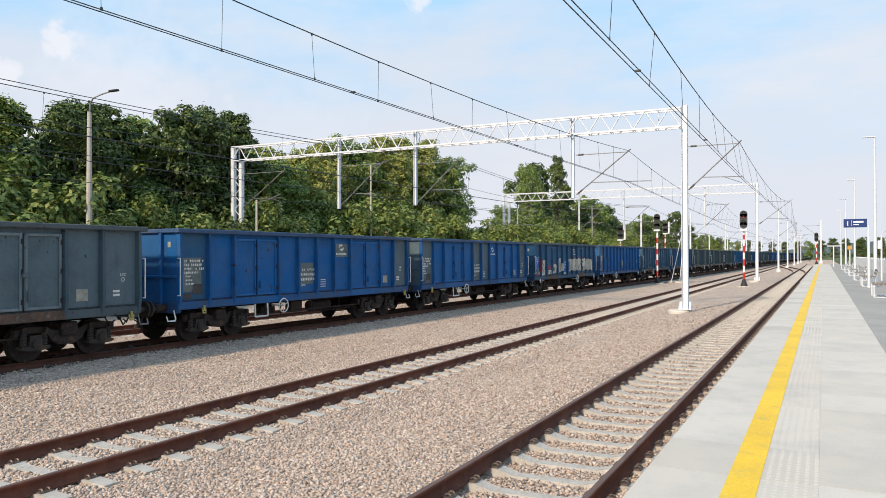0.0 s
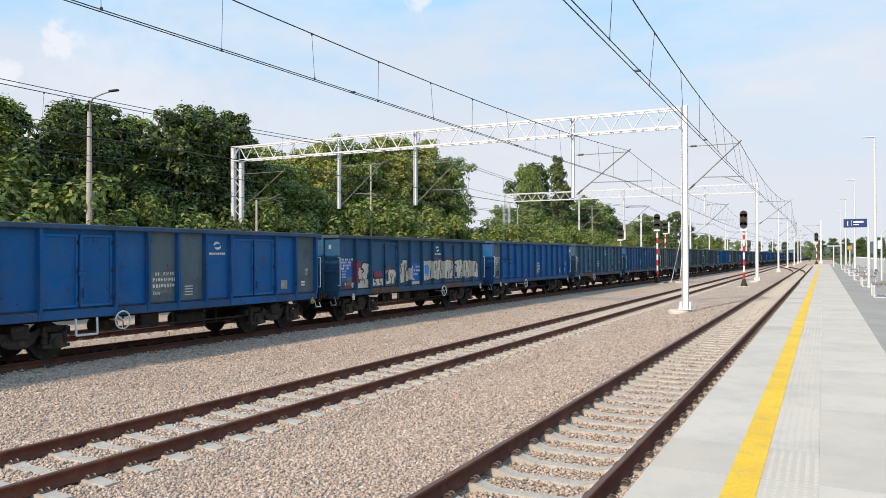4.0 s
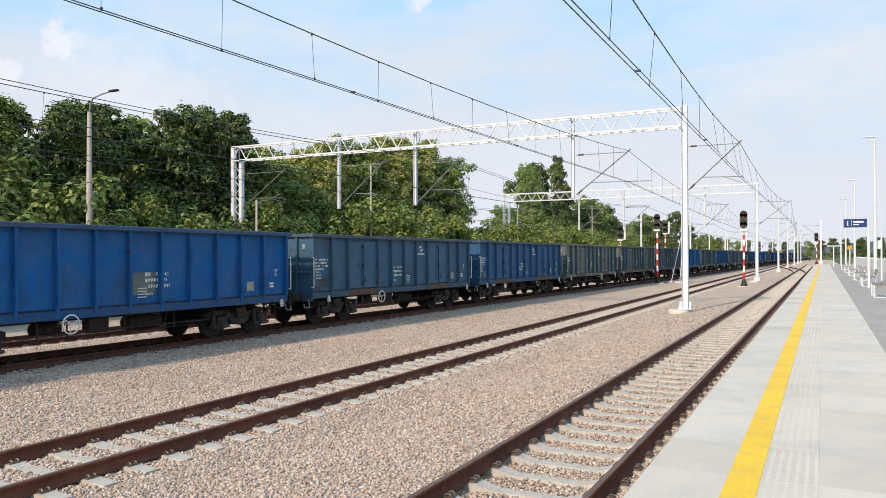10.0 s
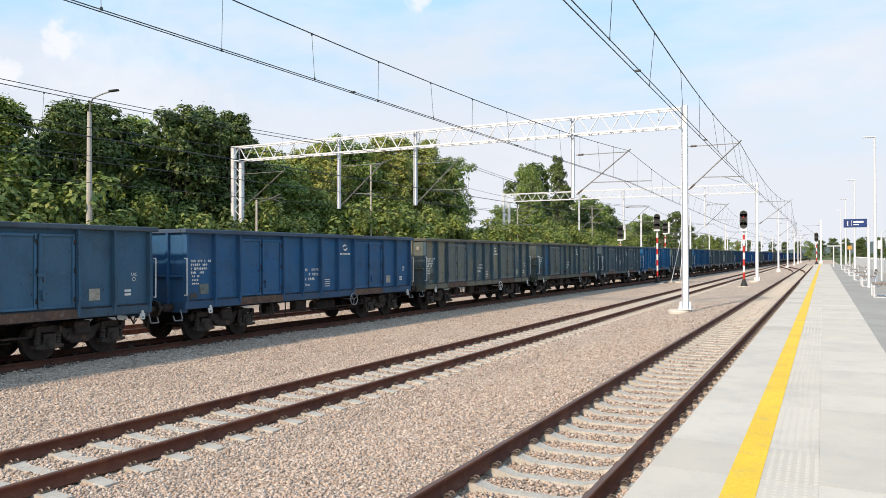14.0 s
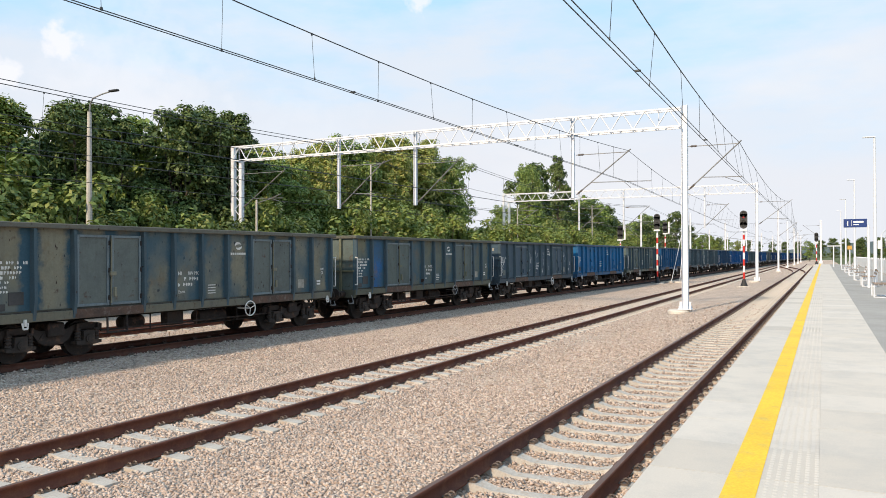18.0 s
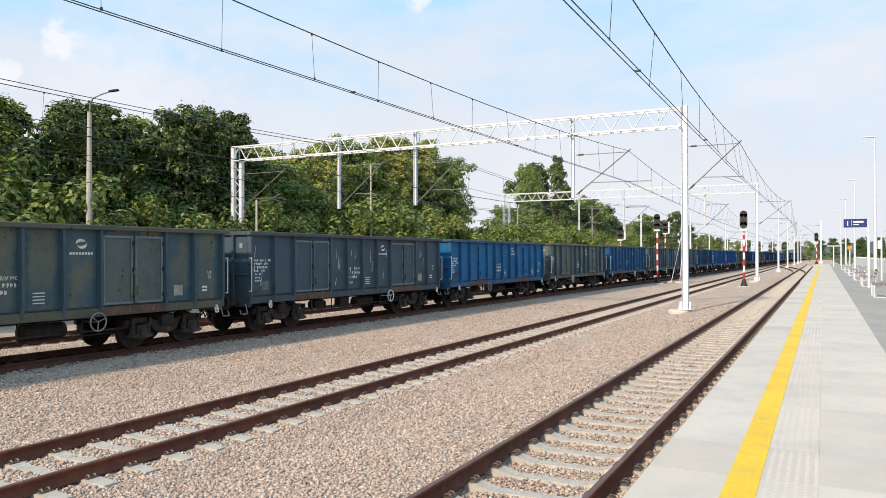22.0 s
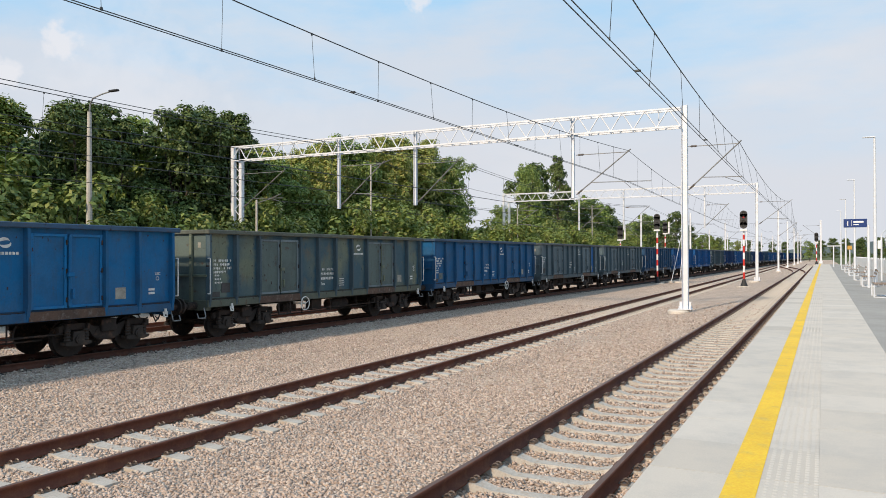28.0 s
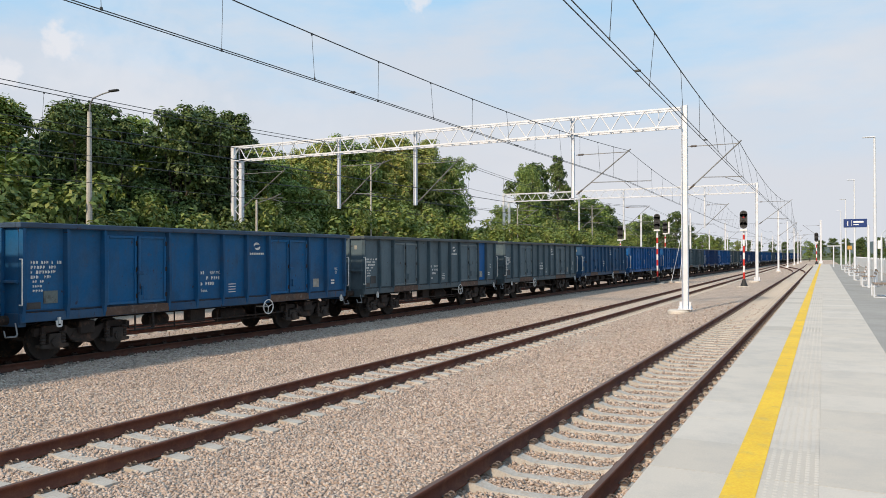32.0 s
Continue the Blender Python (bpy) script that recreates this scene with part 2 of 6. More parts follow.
M["galv"] = surface("galvanised_steel", (0.27, 0.275, 0.28), (0.18, 0.185, 0.19), 0.5, 0.5, 2, 40, 0.08)
M["concrete"] = surface("mast_footing_concrete", (0.62, 0.58, 0.52), (0.46, 0.43, 0.39), 0.85, 0, 2, 40, 0.2)
M["old_concrete"] = surface("old_concrete_post", (0.48, 0.46, 0.42), (0.34, 0.33, 0.3), 0.85, 0, 1.4, 40, 0.2)
M["wire"] = surface("dull_copper_wire", (0.07, 0.08, 0.085), (0.045, 0.05, 0.055), 0.6, 0.4, 1, 20, 0.0)
M["insul"] = surface("brown_insulator", (0.13, 0.115, 0.11), (0.08, 0.072, 0.07), 0.3, 0, 6, 30)
M["cast"] = surface("grimy_cast_steel", (0.05, 0.04, 0.034), (0.025, 0.021, 0.019), 0.8, 0.15, 1.6, 25, 0.3, (0.12, 0.075, 0.05))
M["paint"] = wagon_paint("wagon_paint", 0.45)
M["paint_rusty"] = wagon_paint("wagon_paint_rusty", 1.0)
M["amber_paint"] = surface("dull_yellow_paint", (0.42, 0.34, 0.1), (0.25, 0.2, 0.08), 0.6, 0, 4, 30, 0.1)
M["rust_plate"] = surface("rusty_plate", (0.115, 0.07, 0.05), (0.055, 0.04, 0.035), 0.85, 0.1, 2.5, 22, 0.25, (0.16, 0.14, 0.12))
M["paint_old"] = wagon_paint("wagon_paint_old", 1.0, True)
M["under"] = surface("grimy_underframe", (0.04, 0.032, 0.028), (0.018, 0.015, 0.014), 0.85, 0.1, 1.6, 25, 0.3, (0.1, 0.058, 0.04))
M["wheel"] = surface("grimy_wheel_steel", (0.036, 0.03, 0.027), (0.018, 0.016, 0.015), 0.75, 0.3, 2.5, 25, 0.2, (0.1, 0.06, 0.04))
M["mark"] = surface("white_lettering", (0.72, 0.72, 0.68), (0.5, 0.5, 0.48), 0.7, 0, 5, 50, 0.0)
M["white_paint"] = surface("white_handrail_paint", (0.75, 0.75, 0.72), (0.52, 0.52, 0.5), 0.5, 0, 5, 40, 0.05)
M["grime_panel"] = surface("dark_notice_panel", (0.06, 0.06, 0.06), (0.035, 0.035, 0.035), 0.7, 0, 3, 40, 0.05)
M["black"] = surface("matt_black", (0.025, 0.025, 0.027), (0.015, 0.015, 0.016), 0.6, 0, 3, 40, 0.05)
M["signal_board"] = surface("sun-faded_black_board", (0.055, 0.057, 0.06), (0.038, 0.04, 0.042), 0.7, 0, 3, 40, 0.05)
M["red"] = surface("red_post_paint", (0.55, 0.03, 0.02), (0.42, 0.025, 0.02), 0.5, 0, 3, 40, 0.05)
M["navy"] = surface("navy_sign_face", (0.012, 0.04, 0.17), (0.01, 0.03, 0.13), 0.4, 0, 2, 40, 0.02)
M["sign_white"] = surface("sign_white", (0.8, 0.8, 0.8), (0.74, 0.74, 0.74), 0.5, 0, 2, 40, 0.0)
M["bark"] = surface("bark", (0.13, 0.1, 0.075), (0.07, 0.055, 0.045), 0.9, 0, 2, 20, 0.5)
M["leaf_dark"] = island_surface("leaves_dark", [(0.0, (0.045, 0.078, 0.02)), (0.5, (0.092, 0.145, 0.038)), (0.9, (0.15, 0.2, 0.055)), (1.0, (0.2, 0.21, 0.06))], 0.6, trans=0.22)
M["leaf_mid"] = island_surface("leaves_mid", [(0.0, (0.09, 0.15, 0.035)), (0.5, (0.19, 0.275, 0.065)), (1.0, (0.3, 0.38, 0.1))], 0.6, trans=0.22)
M["leaf_light"] = island_surface("leaves_light", [(0.0, (0.1, 0.155, 0.03)), (0.5, (0.21, 0.275, 0.055)), (0.9, (0.31, 0.35, 0.085)), (1.0, (0.37, 0.31, 0.085))], 0.6, trans=0.22)
M["leaf_bush"] = island_surface("leaves_bush", [(0.0, (0.1, 0.155, 0.034)), (0.5, (0.17, 0.235, 0.052)), (0.9, (0.25, 0.295, 0.078)), (1.0, (0.29, 0.27, 0.078))], 0.55, trans=0.25)
M["leaf_autumn"] = island_surface("leaves_turning", [(0.0, (0.17, 0.23, 0.05)), (0.5, (0.33, 0.385, 0.1)), (0.85, (0.42, 0.42, 0.13)), (1.0, (0.45, 0.36, 0.115))], 0.6, trans=0.3)
M["grass"] = surface("rough_grass", (0.09, 0.12, 0.035), (0.05, 0.07, 0.022), 0.95, 0, 0.25, 6, 0.5, (0.16, 0.14, 0.06), world_pos)
M["brick"] = surface("brown_brick", (0.24, 0.1, 0.07), (0.15, 0.065, 0.05), 0.85, 0, 1, 20, 0.3)
M["fence"] = surface("light_fence_panel", (0.7, 0.7, 0.68), (0.58, 0.58, 0.57), 0.7, 0, 1, 20, 0.05)
M["hill"] = surface("distant_wooded_hill", (0.10, 0.13, 0.13), (0.07, 0.095, 0.10), 0.95, 0, 0.02, 0.4, 0.3, None, world_pos)
M["amber"] = surface("amber_panel", (0.5, 0.29, 0.06), (0.42, 0.24, 0.05), 0.5, 0, 2, 30, 0.0)
M["seat_wood"] = surface("bench_timber", (0.3, 0.22, 0.15), (0.2, 0.14, 0.1), 0.6, 0, 3, 40, 0.1)
_m, _nt, _b = node_mat("red_signal_light")
_b.inputs["Base Color"].default_value = (0.3, 0.015, 0.015, 1)
_b.inputs["Emission Color"].default_value = (1.0, 0.12, 0.08, 1)
_b.inputs["Emission Strength"].default_value = 0.07
M["signal_red"] = _m
M["old_plate"] = surface("dull_white_plate", (0.36, 0.35, 0.3), (0.22, 0.21, 0.18), 0.7, 0, 6, 40, 0.05)
M["graffiti_cream"] = surface("cream_spray_paint", (0.55, 0.53, 0.45), (0.42, 0.4, 0.34), 0.6, 0, 2, 30, 0.05)
M["graffiti_maroon"] = surface("maroon_spray_paint", (0.2, 0.04, 0.09), (0.12, 0.025, 0.05), 0.6, 0, 2, 30, 0.05)
M["graffiti_blue"] = surface("sky_blue_spray_paint", (0.05, 0.25, 0.6), (0.04, 0.2, 0.5), 0.6, 0, 2, 30, 0.05)

# ---- mesh helpers ----


def box(bm, x0, x1, y0, y1, z0, z1, bevel=0.0):
    made = bmesh.ops.create_cube(bm, size=1.0, matrix=Matrix.Translation(((x0 + x1) / 2, (y0 + y1) / 2, (z0 + z1) / 2)) @ Matrix.Diagonal((x1 - x0, y1 - y0, z1 - z0, 1)))
    if bevel:
        edges = list({e for v in made["verts"] for e in v.link_edges})
        bmesh.ops.bevel(bm, geom=edges, offset=bevel, segments=1, affect="EDGES", profile=0.5)


def rod(bm, p, q, r, seg=8, r2=None):
    p, q = Vector(p), Vector(q)
    d = q - p
    m = Matrix.Translation((p + q) / 2) @ d.to_track_quat("Z", "Y").to_matrix().to_4x4()
    bmesh.ops.create_cone(bm, cap_ends=True, segments=seg, radius1=r, radius2=r if r2 is None else r2, depth=d.length, matrix=m)


def pipe(bm, pts, r, seg=6):
    for a, b in zip(pts[:-1], pts[1:]):
        rod(bm, a, b, r, seg)


def ring(bm, c, radius, r, axis="X", n=20, seg=6):
    c = Vector(c)
    pts = []
    for i in range(n + 1):
        a = 2 * math.pi * i / n
        u, v = radius * math.cos(a), radius * math.sin(a)
        pts.append(c + (Vector((0, u, v)) if axis == "X" else Vector((u, v, 0))))
    pipe(bm, pts, r, seg)


def to_mesh(name, bm, material):
    me = bpy.data.meshes.new(name)
    bmesh.ops.recalc_face_normals(bm, faces=bm.faces)
    bm.to_mesh(me)
    bm.free()
    if material:
        me.materials.append(material)
    return me


def part(name, bm, material, parent, label="", smooth=False, at=None):
    me = to_mesh(name, bm, material)
    if smooth:
        for poly in me.polygons:
            poly.use_smooth = True
    ob = new(name, me)
    ob.parent = parent
    if at is not None:
        ob.matrix_basis = at
    if label:
        ob["label"] = label
    return ob


def shared(name, me, parent, m, label=""):
    ob = new(name, me)
    ob.parent = parent
    ob.matrix_basis = m
    if label:
        ob["label"] = label
    return ob


def thing(name, label, category, group="", kind="", at=None):
    ob = new(name)
    if at is not None:
        ob.matrix_basis = at
    return tagged(ob, label, category, group, kind)


def np_mesh(name, verts, faces, material):
    """A mesh from numpy arrays of verts (n,3) and faces (m,k)."""
    me = bpy.data.meshes.new(name)
    n, (m, k) = len(verts), faces.shape
    me.vertices.add(n)
    me.vertices.foreach_set("co", np.ascontiguousarray(verts, dtype=np.float32).ravel())
    me.loops.add(m * k)
    me.loops.foreach_set("vertex_index", faces.astype(np.int32).ravel())
    me.polygons.add(m)
    me.polygons.foreach_set("loop_start", np.arange(0, m * k, k, dtype=np.int32))
    me.update(calc_edges=True)
    me.materials.append(material)
    return me


# ---- plan ----
X2, Z2, K2 = -6.168, -0.267, -0.004
X3, Z3, K3 = -15.353, -0.219, 0.018
X4, Z4 = -20.0, -0.25
Z_PLAT = 0.764


def ground_z(x):
    xs = [-400, -60, -34, -27, -22.5, -17.2, -16.6, -13.4, -12.6, -8.6, -7.6, -7.3, -7.05, -5.4, -5.1, -4.7, -3.8, -2.2, -1.3, -0.88, -0.66, 0.66, 0.88, 1.64, 6.5, 40, 400]
    zs = [1.5, 1.5, 0.2, -0.45, -0.45, -0.44, -0.4, -0.4, -0.5, -0.55, -0.445, -0.455, -0.475, -0.475, -0.478, -0.47, -0.41, -0.24, -0.165, -0.165, -0.255, -0.255, -0.2, -0.2, -0.2, 0.2, 1.0]
    return np.interp(x, xs, zs)


def track_x(n, y):
    """x of a track's axis at y."""
    y = np.asarray(y, dtype=float)
    if n == 1:
        return -np.minimum(np.maximum(y - 160, 0), 120) ** 2 / 9000.0
    if n == 5:
        return -np.maximum(y - 100, 0) ** 2 / 950.0
    if n == 2:
        return X2 + K2 * y
    if n == 3:
        return X3 + K3 * y
    return X4 + 0.012 * y


# Ground: one sheet to the horizon
gx = np.array([-3000, -900, -400, -150, -60, -34, -30, -27, -24, -22.5, -20, -17.2, -16.6, -15, -13.4, -12.6, -10.5, -8.6, -7.6, -7.3, -7.05, -6.2, -5.4, -5.1, -4.7, -3.8, -2.2, -1.3, -0.88, -0.66, 0, 0.66, 0.88, 1.75, 4, 6.5, 15, 40, 150, 400, 900, 3000], dtype=float)
gy = np.array([-900, -200, -60, -20, 0, 10, 20, 30, 40, 50, 60, 80, 100, 130, 170, 220, 300, 420, 600, 900, 1600, 3500], dtype=float)
gv = np.array([(x, y, ground_z(x)) for y in gy for x in gx])
nx = len(gx)
gf = np.array([(j * nx + i, j * nx + i + 1, (j + 1) * nx + i + 1, (j + 1) * nx + i) for j in range(len(gy) - 1) for i in range(nx - 1)])
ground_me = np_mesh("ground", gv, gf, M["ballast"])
ground_me.materials.append(M["grass"])
mids = gv[gf].mean(axis=1)
ground_me.polygons.foreach_set("material_index", ((mids[:, 0] < -27) | (mids[:, 0] > 6) | (mids[:, 1] > 420)).astype(np.int32))
tagged(new("ground", ground_me), "pinkish-grey crushed stone ballast with rough grass beyond", "ground", kind="structure")


# ---- railway tracks ----
def rail_profile():
    return [(-0.075, -0.172), (0.075, -0.172), (0.075, -0.16), (0.012, -0.14), (0.012, -0.045), (0.036, -0.035), (0.036, -0.006), (0.028, 0.0), (-0.028, 0.0), (-0.036, -0.006), (-0.036, -0.035), (-0.012, -0.045), (-0.012, -0.14), (-0.075, -0.16)]


def sweep_rail(name, n, side, z, ys, parent):
    prof = rail_profile()
    xs = track_x(n, ys) + side * 0.7535
    verts = np.array([(x + px, y, z + pz) for x, y in zip(xs, ys) for px, pz in prof])
    k = len(prof)
    faces = np.array([(a * k + b, a * k + (b + 1) % k, (a + 1) * k + (b + 1) % k, (a + 1) * k + b) for a in range(len(ys) - 1) for b in range(k)])
    me = np_mesh(name, verts, faces[:, ::-1], M["rail_dark"] if n == 3 else M["rail"])
    me.materials.append(M["rail_top"])
    me.polygons.foreach_set("material_index", np.array([1 if b == 7 else 0 for a in range(len(ys) - 1) for b in range(k)], dtype=np.int32))
    return shared(name, me, parent, Matrix(), "rust-brown steel rail")


def sleeper_mesh(dip=0.035):
    bm = bmesh.new()
    secs = [(-1.25, 0.14, 0.0), (-1.0, 0.15, 0.012), (-0.9, 0.15, 0.02), (-0.6, 0.15, 0.02), (-0.4, 0.15 - dip, -dip), (0.4, 0.15 - dip, -dip), (0.6, 0.15, 0.02), (0.9, 0.15, 0.02), (1.0, 0.15, 0.012), (1.25, 0.14, 0.0)]
    loops = []
    for x, half, top in secs:
        loops.append([bm.verts.new((x, y, zz)) for y, zz in ((-half, -0.2), (-half * 0.72, top), (half * 0.72, top), (half, -0.2))])
    for a, b in zip(loops[:-1], loops[1:]):
        for i in range(4):
            bm.faces.new((a[i], a[(i + 1) % 4], b[(i + 1) % 4], b[i]))
    bm.faces.new(loops[0]), bm.faces.new(loops[-1])
    return to_mesh("sleeper", bm, M["sleeper"])


def clip_mesh():
    """Spring clips of one sleeper: a curl of bar on both sides of each rail."""
    bm = bmesh.new()
    for rail in (-0.7535, 0.7535):
        for s in (-1, 1):
            for dy in (-0.045, 0.045):
                c = rail + s * 0.1
                pts = [(c - s * 0.025, dy, 0.012), (c - s * 0.008, dy, 0.048), (c + s * 0.024, dy, 0.058), (c + s * 0.05, dy, 0.04), (c + s * 0.054, dy, 0.01)]
                pipe(bm, [(a, b, c * 0.85) for a, b, c in pts], 0.0125, 4)
            box(bm, rail + s * 0.105 - 0.05, rail + s * 0.105 + 0.05, -0.075, 0.075, -0.01, 0.022)
    return to_mesh("rail_clip", bm, M["clip"])


SLEEPER, CLIP = sleeper_mesh(), clip_mesh()
FLAT = sleeper_mesh(0.008)
OILY_SHADED = SLEEPER.copy()
OILY_SHADED.materials.clear()
OILY_SHADED.materials.append(M["oily_shaded_sleeper"])
PITCH_S = 0.625


def build_track(n, z, first, y_end, near_to, label):
    tr = thing("railway_track", label, "railway track", "parallel railway tracks", "structure")
    ys = np.concatenate([np.arange(-12, 96, 12.0), np.arange(96, 176, 5.0), np.arange(180, y_end + 1, 40.0)])
    for side in (-1, 1):
        sweep_rail("rail", n, side, z, ys, tr)
        if n == 1:
            sweep_rail("turnout_rail", 5, side, z - 0.004, np.arange(103, 164, 4.0), tr)
    sv = np.array([v.co[:] for v in SLEEPER.vertices])
    sf = np.array([p.vertices[:] for p in SLEEPER.polygons if len(p.vertices) == 4])
    far_v, far_f, cnt = [], [], 0
    i = 0
    while True:
        y = first + PITCH_S * i
        i += 1
        if y > min(y_end, 200):
            break
        x = float(track_x(n, y))
        if y < near_to:
            shared("sleeper", {2: FLAT, 3: OILY_SHADED}.get(n, SLEEPER), tr, pose(x, y, z - (0.182 if n == 2 else 0.188), 0, 0, random.uniform(-0.4, 0.4)))
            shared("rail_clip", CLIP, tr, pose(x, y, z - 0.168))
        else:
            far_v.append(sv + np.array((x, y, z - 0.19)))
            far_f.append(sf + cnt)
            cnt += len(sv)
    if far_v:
        ob = shared("far_sleepers", np_mesh("far_sleepers", np.concatenate(far_v), np.concatenate(far_f), M["oily_shaded_sleeper"] if n == 3 else M["sleeper"]), tr, Matrix())
        ob["kind"] = "stuff"
    return tr


build_track(1, 0.0, 6.94 - PITCH_S * 10, 240, 75, "rust-brown rails on pale concrete sleepers beside the platform")
build_track(2, Z2, 5.743 - PITCH_S * 8, 400, 75, "rust-brown rails on concrete sleepers sunk in ballast")
build_track(3, Z3, 4.0, 640, 20, "dark rusty rails under the freight train")
build_track(4, Z4, 6.0, 400, 18, "rusty rails behind the freight train")


# Loose ballast stones
def stones(name, boxes, seed, material):
    rs = np.random.RandomState(seed)
    base = np.array([(1, 0, 0), (-1, 0, 0), (0, 1, 0), (0, -1, 0), (0, 0, 1), (0, 0, -1)], dtype=float)
    tri = np.array([(0, 2, 4), (2, 1, 4), (1, 3, 4), (3, 0, 4), (2, 0, 5), (1, 2, 5), (3, 1, 5), (0, 3, 5)])
    px, py = [], []
    for x0, x1, y0, y1, dens in boxes:
        n = int((x1 - x0) * (y1 - y0) * dens)
        px.append(rs.uniform(x0, x1, n)), py.append(rs.uniform(y0, y1, n))
    px, py = np.concatenate(px), np.concatenate(py)
    keep = np.ones(len(px), bool)
    for tn, tz, first in ((1, 0.0, 6.94), (2, Z2, 5.743)):
        dx = np.abs(px - track_x(tn, py))
        ph = np.abs(((py - first) / PITCH_S + 0.5) % 1.0 - 0.5) * PITCH_S
        off = px - track_x(tn, py)
        on = (dx < 0.68) & (ph < 0.082) if tn == 1 else (off > -1.0) & (off < 1.3) & (ph < 0.12)
        on &= rs.uniform(0, 1, len(px)) > (0.0 if tn == 1 else 0.2)
        keep &= ~on & ~(np.abs(dx - 0.7535) < 0.085)
    px, py = px[keep], py[keep]
    n = len(px)
    pz = ground_z(px)
    # ballast lies up to the sleepers' top between the rails
    for tn, tz in ((1, 0.0), (2, Z2)):
        dx = np.abs(px - track_x(tn, py))
        pz = np.where(dx < 0.7, np.maximum(pz, tz - (0.25 if tn == 1 else 0.215)), pz)
    size = rs.uniform(0.017, 0.035, n) * np.interp(np.hypot(px - 2.8, py), (6, 9, 15, 24, 42), (0.85, 0.92, 1.08, 1.25, 1.5))
    v = base[None] * (rs.uniform(0.65, 1.3, (n, 6, 1)))
    v = v + rs.normal(0, 0.22, v.shape)
    a, b = rs.uniform(0, 2 * np.pi, n), rs.uniform(0, 2 * np.pi, n)
    ca, sa, cb, sb = np.cos(a), np.sin(a), np.cos(b), np.sin(b)
    rot = np.stack([np.stack([ca, -sa, 0 * a], 1), np.stack([sa * cb, ca * cb, -sb], 1), np.stack([sa * sb, ca * sb, cb], 1)], 1)
    v = np.einsum("nij,nkj->nki", rot, v) * size[:, None, None] * np.array((1, 1, 0.8))
    v += np.stack([px, py, pz + size * rs.uniform(-0.1, 0.5, n)], 1)[:, None, :]
    f = tri[None] + (np.arange(n) * 6)[:, None, None]
    return np_mesh(name, v.reshape(-1, 3), f.reshape(-1, 3), material)


st = new("ballast_stones", stones("ballast_stones", [(-5.2, 1.6, 4.3, 9, 560), (-8.5, 1.6, 9, 14, 330), (-8.0, -5.2, 4.5, 9, 460), (-12.7, -8.0, 6, 14, 210), (-14.3, -12.7, 8, 22, 120), (-12.7, 1.6, 14, 22, 135), (-14.2, 1.6, 22, 32, 45), (-22.0, -17.2, 8, 40, 25), (-14.0, 1.6, 32, 42, 18)], 5, M["stones"]))
tagged(st, "loose crushed ballast stones in pale pink, tan and grey", "gravel", kind="stuff")

# ---- platform ----
P_EDGE, P_SEAM, P_BACK, P_END = 1.645, 2.765, 3.665, 139.5
plat = thing("platform", "long new concrete platform with a yellow safety line", "platform", kind="structure")
bm = bmesh.new()
box(bm, P_EDGE + 0.12, 9.0, -14, P_END, -0.3, Z_PLAT - 0.09)
box(bm, P_EDGE + 0.03, P_EDGE + 0.3, -14, P_END - 0.02, -0.2, Z_PLAT - 0.14)
part("platform_wall", bm, M["edge_wall"], plat, "grey concrete edge wall")
bm = bmesh.new()
box(bm, P_BACK + 0.004, 9.0, -14, P_END, Z_PLAT - 0.088, Z_PLAT - 0.012)
part("paved_strip", bm, M["asphalt"], plat, "mid-grey paving behind the slabs")
SLAB_L = 0.94


def slab_mesh(w):
    bm = bmesh.new()
    box(bm, 0.0, w, 0.0025, SLAB_L - 0.0025, -0.086, 0.0)
    return to_mesh("slab", bm, None)


def slab_material():
    m, nt, bs = node_mat("platform_slab")
    oi = nt.nodes.new("ShaderNodeObjectInfo")
    v = world_pos(nt)
    c = ramp_node(nt, oi.outputs["Random"], [(0.0, (0.455, 0.41, 0.355)), (0.12, (0.535, 0.488, 0.425)), (0.8, (0.57, 0.522, 0.458)), (1.0, (0.59, 0.545, 0.485))])
    c = mix_node(nt, ramp_node(nt, noise_node(nt, v, 1.4, 7, 0.7), [(0.45, (0, 0, 0)), (0.75, (0.75, 0.75, 0.75))]), c, (0.4, 0.385, 0.36))
    fine = noise_node(nt, v, 90, 3)
    c = mix_node(nt, 0.2, c, ramp_node(nt, fine, [(0.3, (0.35, 0.35, 0.35)), (0.7, (0.65, 0.65, 0.65))]), "OVERLAY")
    nt.links.new(c, bs.inputs["Base Color"])
    bs.inputs["Roughness"].default_value = 0.8
    bump_node(nt, bs, fine, 0.12, 0.004)
    return m


M["slab_var"] = slab_material()
slab_a, slab_b = slab_mesh(P_SEAM - P_EDGE - 0.0003), slab_mesh(P_BACK - P_SEAM - 0.0003)
for me in (slab_a, slab_b):
    me.materials.append(M["slab_var"])
for i in range(-10, 142):
    y = 6.59 + SLAB_L * i
    if y + SLAB_L > P_END:
        break
    dz = random.uniform(-0.001, 0.001)
    shared("slab", slab_a, plat, pose(P_EDGE, y, Z_PLAT + dz))
    shared("slab", slab_b, plat, pose(P_SEAM + 0.0003, y, Z_PLAT + dz))
bm = bmesh.new()
box(bm, 2.196, 2.404, -14, P_END - 0.3, Z_PLAT - 0.02, Z_PLAT + 0.004)
part("safety_line", bm, M["yellow"], plat, "worn yellow painted safety line")
